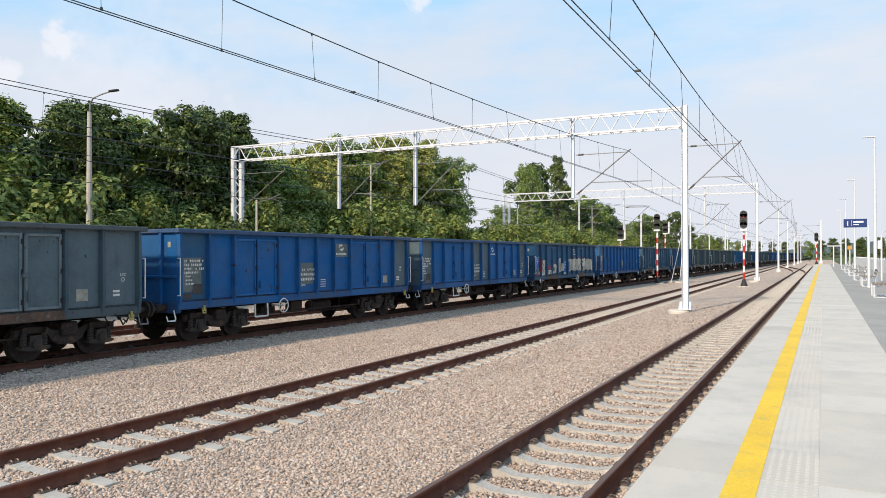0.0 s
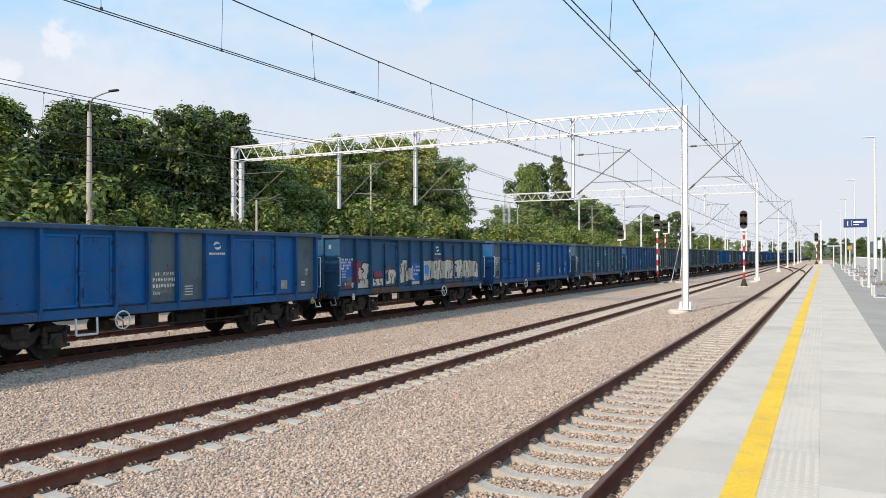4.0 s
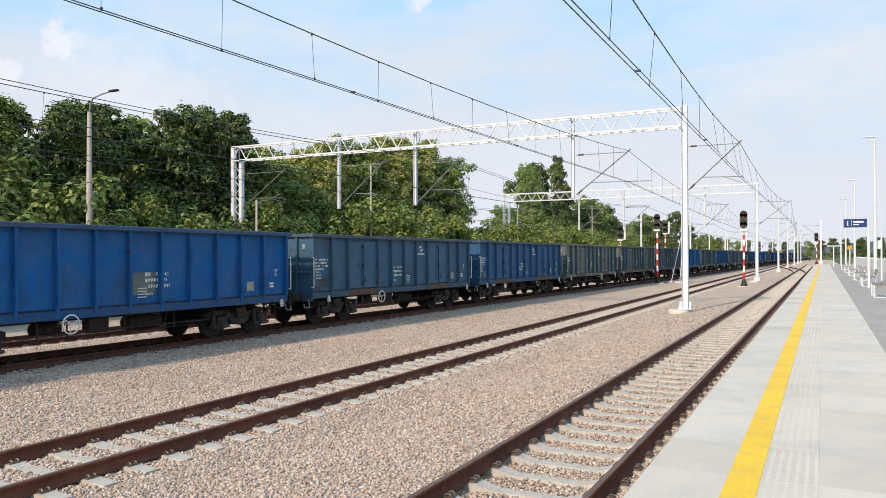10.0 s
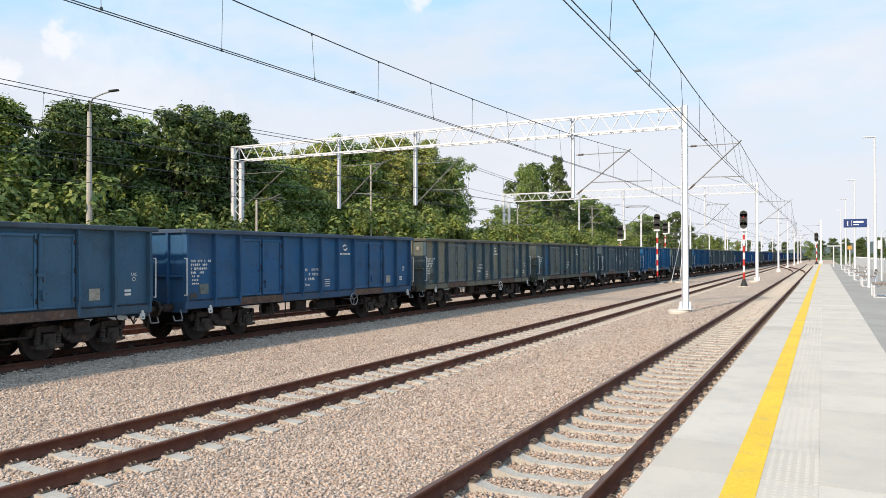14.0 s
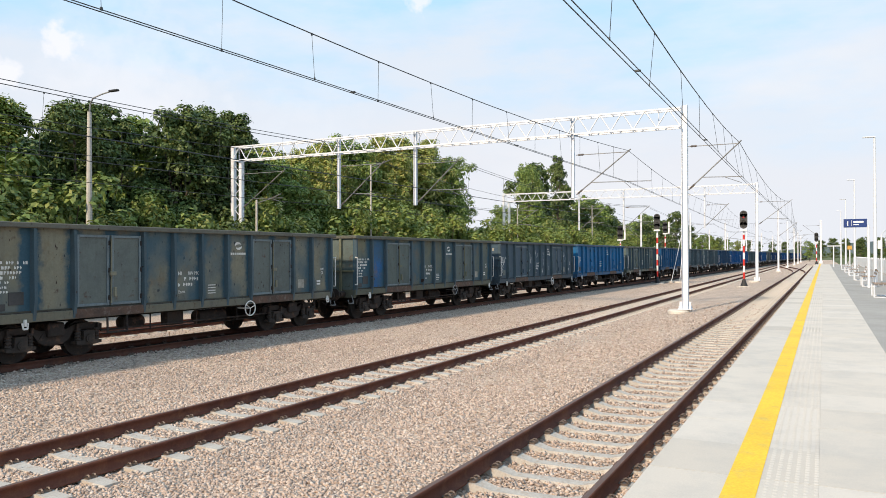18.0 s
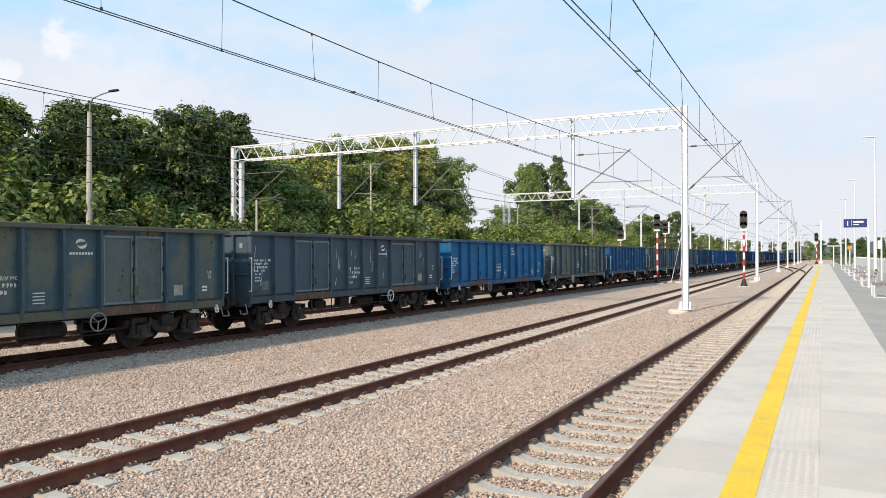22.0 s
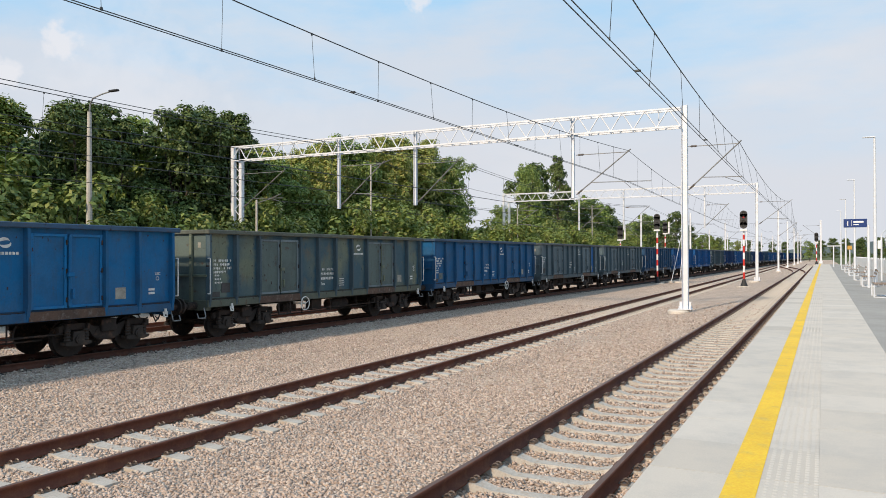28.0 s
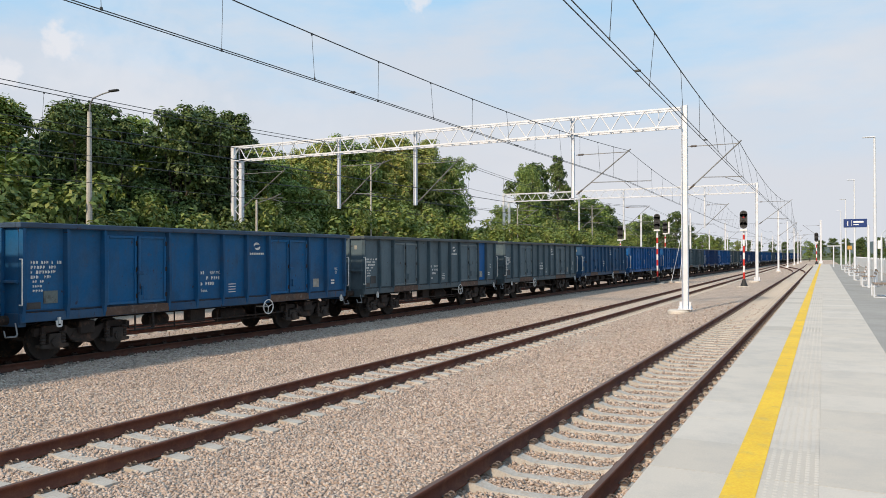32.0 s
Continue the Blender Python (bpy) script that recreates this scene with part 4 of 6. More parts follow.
def build_wagon(kind, wheel_at):
    wg = thing("open_wagon", "four-axle open coal wagon", "freight wagon", "coupled open freight wagons")
    L = BODY_L / 2
    p, pr = M["paint"], M["paint_rusty"]
    bm = bmesh.new()
    box(bm, 0, 0.02, 0.0, BAY, SILL_Z, RIM_Z - 0.1)
    panel = to_mesh("side_panel", bm, p)
    bm = bmesh.new()
    box(bm, 0, 0.02, 0.0, END_BAY, SILL_Z, RIM_Z - 0.1)
    end_panel = to_mesh("side_panel", bm, p)
    for i in range(12):
        shared("side_panel", end_panel if i in (0, 11) else panel, wg, pose(W_HALF - 0.165, rib_y(i), 0))
    bm = bmesh.new()
    box(bm, -W_HALF + 0.08, -W_HALF + 0.1, -L, L, SILL_Z, RIM_Z - 0.1)
    for i in range(13):
        y = max(-L + 0.05, min(L - 0.05, rib_y(i)))
        box(bm, -W_HALF, -W_HALF + 0.08, y - 0.05, y + 0.05, SILL_Z - 0.1, RIM_Z - 0.1)
    part("rear_side_wall", bm, p, wg)
    # ribs
    bm = bmesh.new()
    lo = [(0.0, -0.065), (0.0, 0.065), (0.155, 0.04), (0.155, -0.04)]
    verts_lo = [bm.verts.new((a * 0.55, b, SILL_Z - 0.2)) for a, b in lo]
    verts_mid = [bm.verts.new((a, b, SILL_Z + 0.25)) for a, b in lo]
    verts_hi = [bm.verts.new((a * 0.8, b, RIM_Z - 0.1)) for a, b in lo]
    for A, B in ((verts_lo, verts_mid), (verts_mid, verts_hi)):
        for i in range(4):
            bm.faces.new((A[i], A[(i + 1) % 4], B[(i + 1) % 4], B[i]))
    bm.faces.new(verts_lo[::-1]), bm.faces.new(verts_hi)
    rib = to_mesh("rib", bm, p)
    doors = [(2, 4), (8, 10)] if kind == "doors" else []
    for i in range(13):
        if any(a < i < b for a, b in doors):
            continue
        y = max(-L + 0.07, min(L - 0.07, rib_y(i)))
        shared("rib", rib, wg, pose(W_HALF - 0.147, y, 0))
    for a, b in doors:
        y0, y1, ym = rib_y(a) + 0.08, rib_y(b) - 0.08, (rib_y(a) + rib_y(b)) / 2
        for s0, s1 in ((y0, ym - 0.03), (ym + 0.03, y1)):
            door_leaf("side_door", wg, p, W_HALF - 0.148, s0, s1, SILL_Z + 0.06, RIM_Z - 0.22)
        bm = bmesh.new()
        box(bm, W_HALF - 0.06, W_HALF - 0.045, y0 - 0.06, y1 + 0.06, SILL_Z - 0.21, SILL_Z + 0.015, 0.004)
        part("door_threshold", bm, M["rust_plate"], wg, "rust-brown plate below the doors")
        bm = bmesh.new()
        if a == 2:
            pipe(bm, [(W_HALF - 0.08, ym - 0.1, 1.0), (W_HALF - 0.06, ym - 0.1, 0.58), (W_HALF - 0.06, ym + 0.5, 0.58), (W_HALF - 0.08, ym + 0.5, 1.0)], 0.028, 6)
            part("door_step", bm, M["under"], wg, "bent-bar step below the doors")
            bm = bmesh.new()
        rod(bm, (W_HALF - 0.05, ym, SILL_Z + 0.12), (W_HALF - 0.05, ym, RIM_Z - 0.3), 0.022, 6)
        box(bm, W_HALF - 0.02, W_HALF + 0.045, ym - 0.09, ym + 0.09, 2.05, 2.15, 0.01)
        box(bm, W_HALF - 0.02, W_HALF + 0.05, ym + 0.03, ym + 0.1, 1.5, 1.75, 0.01)
        part("door_latch", bm, p, wg, "upright latch bar")
    if kind == "hatch":
        door_leaf("side_hatch", wg, p, W_HALF - 0.148, -L + 1.34, -L + 2.25, SILL_Z + 0.08, 2.28)
        bm = bmesh.new()
        box(bm, W_HALF - 0.148, W_HALF, -L + 1.2, -L + 2.4, 2.3, 2.36, 0.01)
        for z in (1.5, 2.05):
            box(bm, W_HALF - 0.02, W_HALF + 0.04, -L + 2.2, -L + 2.34, z, z + 0.08, 0.01)
        part("hatch_hinges", bm, M["under"], wg)
    bm = bmesh.new()
    box(bm, W_HALF - 0.15, W_HALF - 0.1, -L + 0.02, L - 0.02, SILL_Z + 0.004, SILL_Z + 0.05, 0.008)
    part("bottom_angle", bm, p, wg)
    # top rim
    bm = bmesh.new()
    for s in (-1, 1):
        a, b = sorted((s * (W_HALF - 0.17), s * (W_HALF + 0.02)))
        box(bm, a, b, -L - 0.06, L + 0.17, RIM_Z - 0.1, RIM_Z + 0.03, 0.02)
        c, d = (L + 0.0, L + 0.168) if s > 0 else (-L - 0.058, -L + 0.1)
        box(bm, -W_HALF + 0.17, W_HALF - 0.17, c, d, RIM_Z - 0.1, RIM_Z + 0.028, 0.02)
    part("top_rim", bm, pr, wg, "worn dull top rim")
    # end walls with a cross rail and corner posts
    for s in (-1, 1):
        bm = bmesh.new()
        a, b = sorted((s * (L - 0.06), s * (L - 0.035)))
        box(bm, -W_HALF + 0.1, W_HALF - 0.1, a, b, SILL_Z - 0.1, RIM_Z - 0.1)
        part("end_wall", bm, p, wg)
        a, b = sorted((s * (L - 0.035), s * (L + 0.06)))
        for x in (-0.75, 0.75):
            bm = bmesh.new()
            box(bm, x - 0.05, x + 0.05, a, b, SILL_Z - 0.1, RIM_Z - 0.1, 0.01)
            part("end_post", bm, p, wg)
        a, b = sorted((s * (L - 0.033), s * (L + 0.04)))
        bm = bmesh.new()
        box(bm, -W_HALF + 0.12, W_HALF - 0.12, a, b, 1.92, 1.99, 0.01)
        part("end_rail", bm, p, wg)
    bm = bmesh.new()
    box(bm, -W_HALF + 0.1, W_HALF - 0.1, -L + 0.06, L - 0.06, SILL_Z - 0.06, SILL_Z + 0.02)
    part("wagon_floor", bm, M["under"], wg)
    # longitudinal sills
    for s in (-1, 1):
        bm = bmesh.new()
        a, b = sorted((s * (W_HALF - 0.14), s * (W_HALF - 0.06)))
        box(bm, a, b, -L, L, SILL_Z - 0.22, SILL_Z, 0.012)
        part("side_sill", bm, pr, wg, "rust-stained lower side beam")
    for s in (-1, 1):
        bm = bmesh.new()
        a, b = sorted((s * (L - 0.2), s * (L - 0.02)))
        box(bm, -1.35, 1.35, a, b, 0.9, 1.22, 0.015)
        part("headstock", bm, pr, wg)
        for x in (-0.875, 0.875):
            bm = bmesh.new()
            rod(bm, (x, s * (L - 0.04), 1.05), (x, s * (L + 0.34), 1.05), 0.115, 14)
            rod(bm, (x, s * (L + 0.3), 1.05), (x, s * (L + 0.57), 1.05), 0.085, 14)
            rod(bm, (x, s * (L + 0.55), 1.05), (x, s * (L + 0.60), 1.05), 0.235, 20)
            part("buffer", bm, M["under"], wg)
        bm = bmesh.new()
        pipe(bm, [(0, s * (L - 0.05), 1.02), (0, s * (L + 0.3), 1.02), (0, s * (L + 0.42), 1.1)], 0.045, 6)
        pipe(bm, [(0, s * (L + 0.3), 1.0), (0, s * (L + 0.45), 0.75), (0, s * (L + 0.6), 0.98)], 0.03, 6)
        part("coupling_hook", bm, M["under"], wg)
        for x in (0.32, -0.32):
            bm = bmesh.new()
            pipe(bm, [(x, s * L, 1.0), (x, s * (L + 0.2), 0.85), (x * 0.9, s * (L + 0.35), 0.62), (x * 0.7, s * (L + 0.5), 0.72)], 0.02, 6)
            part("brake_hose", bm, M["black"], wg)
    # centre sill, cross members, brake gear
    bm = bmesh.new()
    box(bm, -0.3, 0.3, -L + 0.2, L - 0.2, 0.86, SILL_Z - 0.07)
    for y in (-1.9, -0.6, 0.7, 2.0):
        box(bm, -1.35, 1.35, y - 0.06, y + 0.06, 0.98, SILL_Z - 0.065)
    part("underframe", bm, M["under"], wg, "dark grimy underframe")
    bm = bmesh.new()
    rod(bm, (0.6, -2.2, 0.72), (0.6, -1.5, 0.72), 0.17, 14)
    rod(bm, (0.75, 0.4, 0.7), (0.75, 1.5, 0.7), 0.2, 14)
    box(bm, 0.7, 1.0, -0.9, -0.3, 0.55, 0.95, 0.02)
    pipe(bm, [(1.1, -3.2, 0.62), (1.1, 3.2, 0.62)], 0.024, 5)
    pipe(bm, [(0.9, -3.0, 0.5), (0.9, 2.8, 0.5)], 0.02, 5)
    for y in (-2.4, -1.6, 0.1, 1.8):
        pipe(bm, [(1.1, y, 1.0), (1.1, y, 0.5)], 0.022, 5)
    part("brake_gear", bm, M["under"], wg)
    # bogies
    for by in (-4.5, 4.5):
        bo = shared("bogie", B_BOLSTER, wg, pose(0, by, 0), "dark cast-steel two-axle bogie")
        for m in (Matrix(), R180):
            shared("side_frame", B_SIDE, bo, m)
            for dy in (-0.9, 0.9):
                shared("axle_box", B_BOX, bo, m @ pose(0, dy, 0))
            for dy in (-1.16, -0.64, 0.64, 1.16):
                shared("coil_spring", B_SPRING, bo, m @ pose(0, dy, 0))
        for wy in (-0.9, 0.9):
            shared("wheelset", WHEELSET, bo, pose(0, wy, 0.46))
    # white-painted rails, steps and hand wheel
    for y, zlo, zhi in ((-L - 0.03, 1.42, 2.48), (L + 0.03, 1.42, 2.48)):
        bm = bmesh.new()
        pipe(bm, [(W_HALF - 0.05, y, zlo), (W_HALF + 0.05, y, zlo), (W_HALF + 0.05, y, zhi), (W_HALF - 0.05, y, zhi)], 0.016, 6)
        part("handrail", bm, M["white_paint"], wg, "white bent-bar handrail")
    for s in (-1, 1):
        y0, y1 = s * (L + 0.02), s * (L + 0.3)
        bm = bmesh.new()
        pipe(bm, [(W_HALF - 0.22, y0, 1.0), (W_HALF - 0.14, y0, 0.74), (W_HALF - 0.14, y0 + s * 0.04, 0.7), (W_HALF - 0.14, y1, 0.7), (W_HALF - 0.2, y1, 0.84)], 0.018, 6)
        box(bm, W_HALF - 0.22, W_HALF - 0.1, min(y0, y1) + 0.03, max(y0, y1) - 0.02, 0.685, 0.7)
        part("shunter_step", bm, M["galv"], wg, "bent-bar step below the corner")
    for y in (-L + 0.95, L - 0.35):
        bm = bmesh.new()
        pipe(bm, [(W_HALF - 0.03, y - 0.07, 1.0), (W_HALF - 0.01, y - 0.05, 0.86), (W_HALF - 0.01, y + 0.05, 0.86), (W_HALF - 0.03, y + 0.07, 1.0)], 0.022, 6)
        box(bm, W_HALF - 0.05, W_HALF, y - 0.03, y + 0.03, 0.92, 1.08)
        part("tow_hook", bm, M["white_paint"], wg, "pale towing eye on the sill")
    hy = -L + wheel_at
    bm = bmesh.new()
    ring(bm, (W_HALF + 0.02, hy, 0.88), 0.23, 0.02)
    for a in (0.4, 2.5, 4.6):
        rod(bm, (W_HALF + 0.02, hy, 0.88), (W_HALF + 0.02, hy + 0.23 * math.cos(a), 0.88 + 0.23 * math.sin(a)), 0.014, 5)
    rod(bm, (W_HALF - 0.5, hy, 0.88), (W_HALF + 0.03, hy, 0.88), 0.025, 6)
    part("hand_wheel", bm, M["white_paint"], wg, "white three-spoke brake hand wheel")
    # lettering as plain dashes
    xs = W_HALF - 0.139
    bm = bmesh.new()
    bars(bm, xs, -L + 0.3, 2.44, (0.78, 0.66, 0.74, 0.5), 0.08, 0.035, 1.1)
    bars(bm, xs, -L + 0.35, 1.98, (0.3, 0.26, 0.3), 0.06, 0.05)
    part("data_lettering", bm, M["mark"], wg, "rows of white dashes")["kind"] = "stuff"
    bm = bmesh.new()
    ny = -L + (5.6 if kind == "doors" else 7.0)
    bars(bm, xs, ny, 2.1, (0.22,), 0.105, 0.06, 1.45)
    bars(bm, xs, ny, 1.935, (0.8, 0.84), 0.105, 0.06, 1.45)
    part("running_number", bm, M["mark"], wg, "rows of white dashes")["kind"] = "stuff"
    shared("traffic_lettering", TEXT_RIV, wg, pose(xs + 0.001, ny + 0.36, 2.0), "white letters")
    shared("type_lettering", TEXT_TYPE, wg, pose(xs + 0.001, ny, 1.475), "white letters")
    shared("union_lettering", TEXT_UIC, wg, pose(xs + 0.001, L - 0.62, 2.02), "white letters")
    bm = bmesh.new()
    ring(bm, (xs, L - 0.53, 1.93), 0.05, 0.009, n=14, seg=4)
    part("ring_mark", bm, M["mark"], wg, "small white ring")
    bm = bmesh.new()
    if kind == "doors":
        y = -L + 7.6
        for turn in (0.6, 3.74):
            inner, outer = [], []
            for k in range(9):
                a = turn + k * 0.33
                w = 0.05 * math.sin(math.pi * k / 8) + 0.003
                cy, cz = y + 0.43, 2.86
                outer.append(bm.verts.new((xs + 0.003, cy + (0.14 + w * 0.8) * math.cos(a), cz + (0.085 + w * 0.8) * math.sin(a))))
                inner.append(bm.verts.new((xs + 0.003, cy + (0.135 - w * 0.6) * math.cos(a), cz + (0.08 - w * 0.6) * math.sin(a))))
            for k in range(8):
                bm.faces.new((inner[k], outer[k], outer[k + 1], inner[k + 1]))
        for k in range(8):
            box(bm, xs - 0.004, xs + 0.003, y + 0.1 + k * 0.085, y + 0.16 + k * 0.085, 2.585, 2.65)
        part("emblem", bm, M["mark"], wg, "pale swirl emblem over small bars")["kind"] = "stuff"
    else:
        bm.free()
    for y0, y1, z0, z1 in ((6.75, 7.05, 1.42, 1.445), (6.75, 7.05, 1.5, 1.525), (6.75, 7.05, 1.58, 1.605), (6.75, 7.05, 1.66, 1.685), (12.05, 12.25, 1.5, 1.56), (12.05, 12.25, 1.6, 1.66), (10.98, 11.3, 1.42, 1.72)):
        bm = bmesh.new()
        box(bm, xs - 0.006, xs + 0.003, -L + y0, -L + y1, z0, z1)
        part("notice_plate", bm, M["old_plate"] if z1 - z0 > 0.2 else M["mark"], wg, "small dull white plate")
    return wg


TEXT_RIV, TEXT_TYPE, TEXT_UIC = text_mesh("RIV MC", 0.14, M["mark"]), text_mesh("Eaos", 0.14, M["mark"]), text_mesh("UIC", 0.115, M["mark"])
WAGON_D = build_wagon("doors", 8.4)
WAGON_E = build_wagon("doors", 4.5)
WAGON_H = build_wagon("hatch", 4.65)
BLUE, BLUE_DK, TEAL, SLATE, OLIVE = (0.003, 0.098, 0.305), (0.004, 0.042, 0.15), (0.016, 0.085, 0.185), (0.092, 0.135, 0.16), (0.2, 0.19, 0.135)
OLIVE_DK = (0.14, 0.145, 0.095)
SLATE_DK = (0.05, 0.085, 0.118)
GREEN = (0.145, 0.168, 0.118)
RIB_OLD = (0.06, 0.1, 0.125)
# corner of each wagon's leading body end along the track at the start, colour, patch of other panels
CORNERS = [1.6, 15.76, 29.8, 43.95, 58.2, 72.42, 86.47, 100.62, 115.0, 129.0, 142.93, 157.1, 171.2, 185.3]
while len(CORNERS) < 40:
    CORNERS.append(CORNERS[-1] + 14.12)
PAINT = [(SLATE, {}, "grey-blue"), (BLUE, {0: TEAL, 11: SLATE}, "bright blue"), (BLUE, {0: SLATE, 5: SLATE, 6: SLATE, 11: SLATE}, "bright blue patched with grey"),
         (TEAL, {}, "dull teal-blue with spray-painted letters"), (BLUE, {0: SLATE}, "bright blue"), ((0.042, 0.11, 0.185), {}, "faded teal-blue"), ((0.022, 0.095, 0.215), {}, "medium blue"),
         (OLIVE, {}, "olive-grey"), (OLIVE_DK, {1: BLUE}, "olive with one blue panel"), (SLATE_DK, {}, "slate-blue with white scratches"), ((0.004, 0.118, 0.29), {}, "bright blue"),
         (GREEN, {}, "grey-green"), ((0.005, 0.088, 0.22), {}, "blue"), (SLATE, {10: BLUE}, "slate-grey"), (SLATE, {}, "slate-grey"), ((0.014, 0.07, 0.16), {}, "dark teal-blue"), (BLUE, {}, "blue"),
         (BLUE, {}, "blue"), (SLATE, {}, "slate-grey"), (BLUE_DK, {}, "dark blue"), (BLUE, {}, "blue"), (OLIVE, {}, "olive-grey"), (BLUE_DK, {}, "dark blue")]
HATCHED = {4}
WHEEL_FORWARD = {1, 2, 5, 10, 11}
WAGONS = []
for n, corner in enumerate(CORNERS):
    col, patch, word = PAINT[n] if n < len(PAINT) else PAINT[15 + n % 8]
    src = WAGON_H if n in HATCHED else WAGON_E if n in WHEEL_FORWARD or n % 3 == 2 and n > 13 else WAGON_D
    w = copy_thing(src, Matrix())
    w["label"] = "weathered " + word + " open coal wagon on two bogies"
    k = 0
    for ch in w.children_recursive:
        c = col
        if ch.name.startswith("side_panel"):
            c = patch.get(k, col)
            k += 1
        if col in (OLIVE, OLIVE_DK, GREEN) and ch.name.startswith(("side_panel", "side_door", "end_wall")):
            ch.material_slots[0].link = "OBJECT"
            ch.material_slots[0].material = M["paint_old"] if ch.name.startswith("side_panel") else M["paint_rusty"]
            if not ch.name.startswith("side_panel"):
                c = tuple(0.45 * a + 0.55 * b for a, b in zip(col, (0.06, 0.105, 0.13)))
        if n in (1, 2, 4) and ch.name.startswith("door_step"):
            ch.material_slots[0].link = "OBJECT"
            ch.material_slots[0].material = M["white_paint"]
            ch["label"] = "white bent-bar step below the doors"
        if n == 2 and ch.name.startswith(("end_wall", "end_rail", "end_post")):
            c = SLATE
        if n < 3 and ch.name.startswith("tow_hook"):
            ch.material_slots[0].link = "OBJECT"
            ch.material_slots[0].material = M["amber_paint"]
        if n in (6, 8, 10) and ch.name.startswith("hand_wheel"):
            ch.material_slots[0].link = "OBJECT"
            ch.material_slots[0].material = M["galv"]
            ch["label"] = "dull grey three-spoke brake hand wheel"
        if n in (1, 2) and ch.name.startswith("shunter_step"):
            ch.material_slots[0].link = "OBJECT"
            ch.material_slots[0].material = M["white_paint"]
        if col is BLUE and ch.name.startswith("door_threshold"):
            ch.material_slots[0].link = "OBJECT"
            ch.material_slots[0].material = M["paint_rusty"]
        f = random.uniform(0.93, 1.07)
        if ch.name.startswith(("rib", "door_frame")):
            f *= 0.85 if ch.name.startswith("rib") else 1.2
            if col in (OLIVE, OLIVE_DK, GREEN, SLATE, SLATE_DK):
                c = RIB_OLD if not ch.name.startswith("door_frame") else (0.13, 0.165, 0.18)
                f *= 1.05
        # near-black tone stands in for the shaded slot below the panels
        if ch.name.startswith("bottom_angle"):
            c = tuple(0.22 * v + 0.004 for v in col)
        if ch.name.startswith("top_rim"):
            c = tuple(0.45 * v + 0.04 for v in col)
        if ch.name.startswith(("side_sill", "headstock")):
            c = tuple(0.6 * v + 0.014 for v in col)
        ch.color = (c[0] * f, c[1] * f, c[2] * f, 1)
    WAGONS.append((w, corner))
XP = W_HALF - 0.142


def plate(w, name, y0, y1, z0, z1, material, label, off=0.0):
    """A flat painted or riveted patch on the side; y from the leading body end."""
    bm = bmesh.new()
    box(bm, XP - 0.004, XP + 0.0015 + off, -BODY_L / 2 + y0, -BODY_L / 2 + y1, z0, z1)
    ob = part(name, bm, material, w, label)
    return ob


def splash(w, name, y, z, ry, rz, material, label, off, seed, tilt=0.0):
    """An irregular sprayed shape on the side."""
    rr = random.Random(seed)
    bm = bmesh.new()
    n = 32
    ph = [rr.uniform(0, 6.28) for _ in range(3)]
    lo, hi = [], []
    for i in range(n):
        a = 2 * math.pi * i / n
        q = 0.96 + 0.03 * math.sin(2 * a + ph[0]) + 0.035 * math.sin(5 * a + ph[1]) + 0.035 * math.sin(9 * a + ph[2])
        c4 = (abs(math.cos(a)) ** 9 + abs(math.sin(a)) ** 9) ** (-1 / 9)
        u, v = ry * q * c4 * math.cos(a), rz * q * c4 * math.sin(a)
        yy, zz = -BODY_L / 2 + y + u + v * tilt, z + v
        lo.append(bm.verts.new((XP - 0.004, yy, zz)))
        hi.append(bm.verts.new((XP + off, yy, zz)))
    bm.faces.new(hi)
    for i in range(n):
        j = (i + 1) % n
        bm.faces.new((lo[i], lo[j], hi[j], hi[i]))
    return part(name, bm, material, w, label)


M["old_grey"] = surface("old_grey_green_paint", (0.14, 0.17, 0.16), (0.085, 0.11, 0.11), 0.6, 0, 2.0, 25, 0.1, (0.06, 0.06, 0.055))
M["new_blue"] = surface("fresh_blue_paint", (0.004, 0.11, 0.4), (0.004, 0.09, 0.33), 0.45, 0, 1.5, 25, 0.04)
for n, spots in ((1, ((0.12, 0.95, 1.5, 2.5), (5.45, 6.3, 1.55, 2.3), (7.62, 8.45, 2.5, 3.0))), (2, ((5.5, 6.28, 1.5, 2.1),)), (4, ((0.12, 1.1, 1.27, 2.55), (6.6, 7.35, 1.5, 2.1)))):
    for y0, y1, z0, z1 in spots:
        plate(WAGONS[n][0], "unpainted_patch", y0, y1, z0, z1, M["old_grey"], "grey-green patch of older paint")
for n in range(0, 26):
    plate(WAGONS[n][0], "notice_board", 0.62, 0.98, 1.42, 1.72, M["grime_panel"] if n % 3 else M["old_grey"], "small dark framed notice board", 0.012)
    plate(WAGONS[n][0], "chalk_panel", 0.2, 0.55, 1.3, 1.46, M["grime_panel"], "small black panel", 0.004)
# sprayed letters of the fourth wagon
G = WAGONS[3][0]
rg = random.Random(31)
SIDE = XP


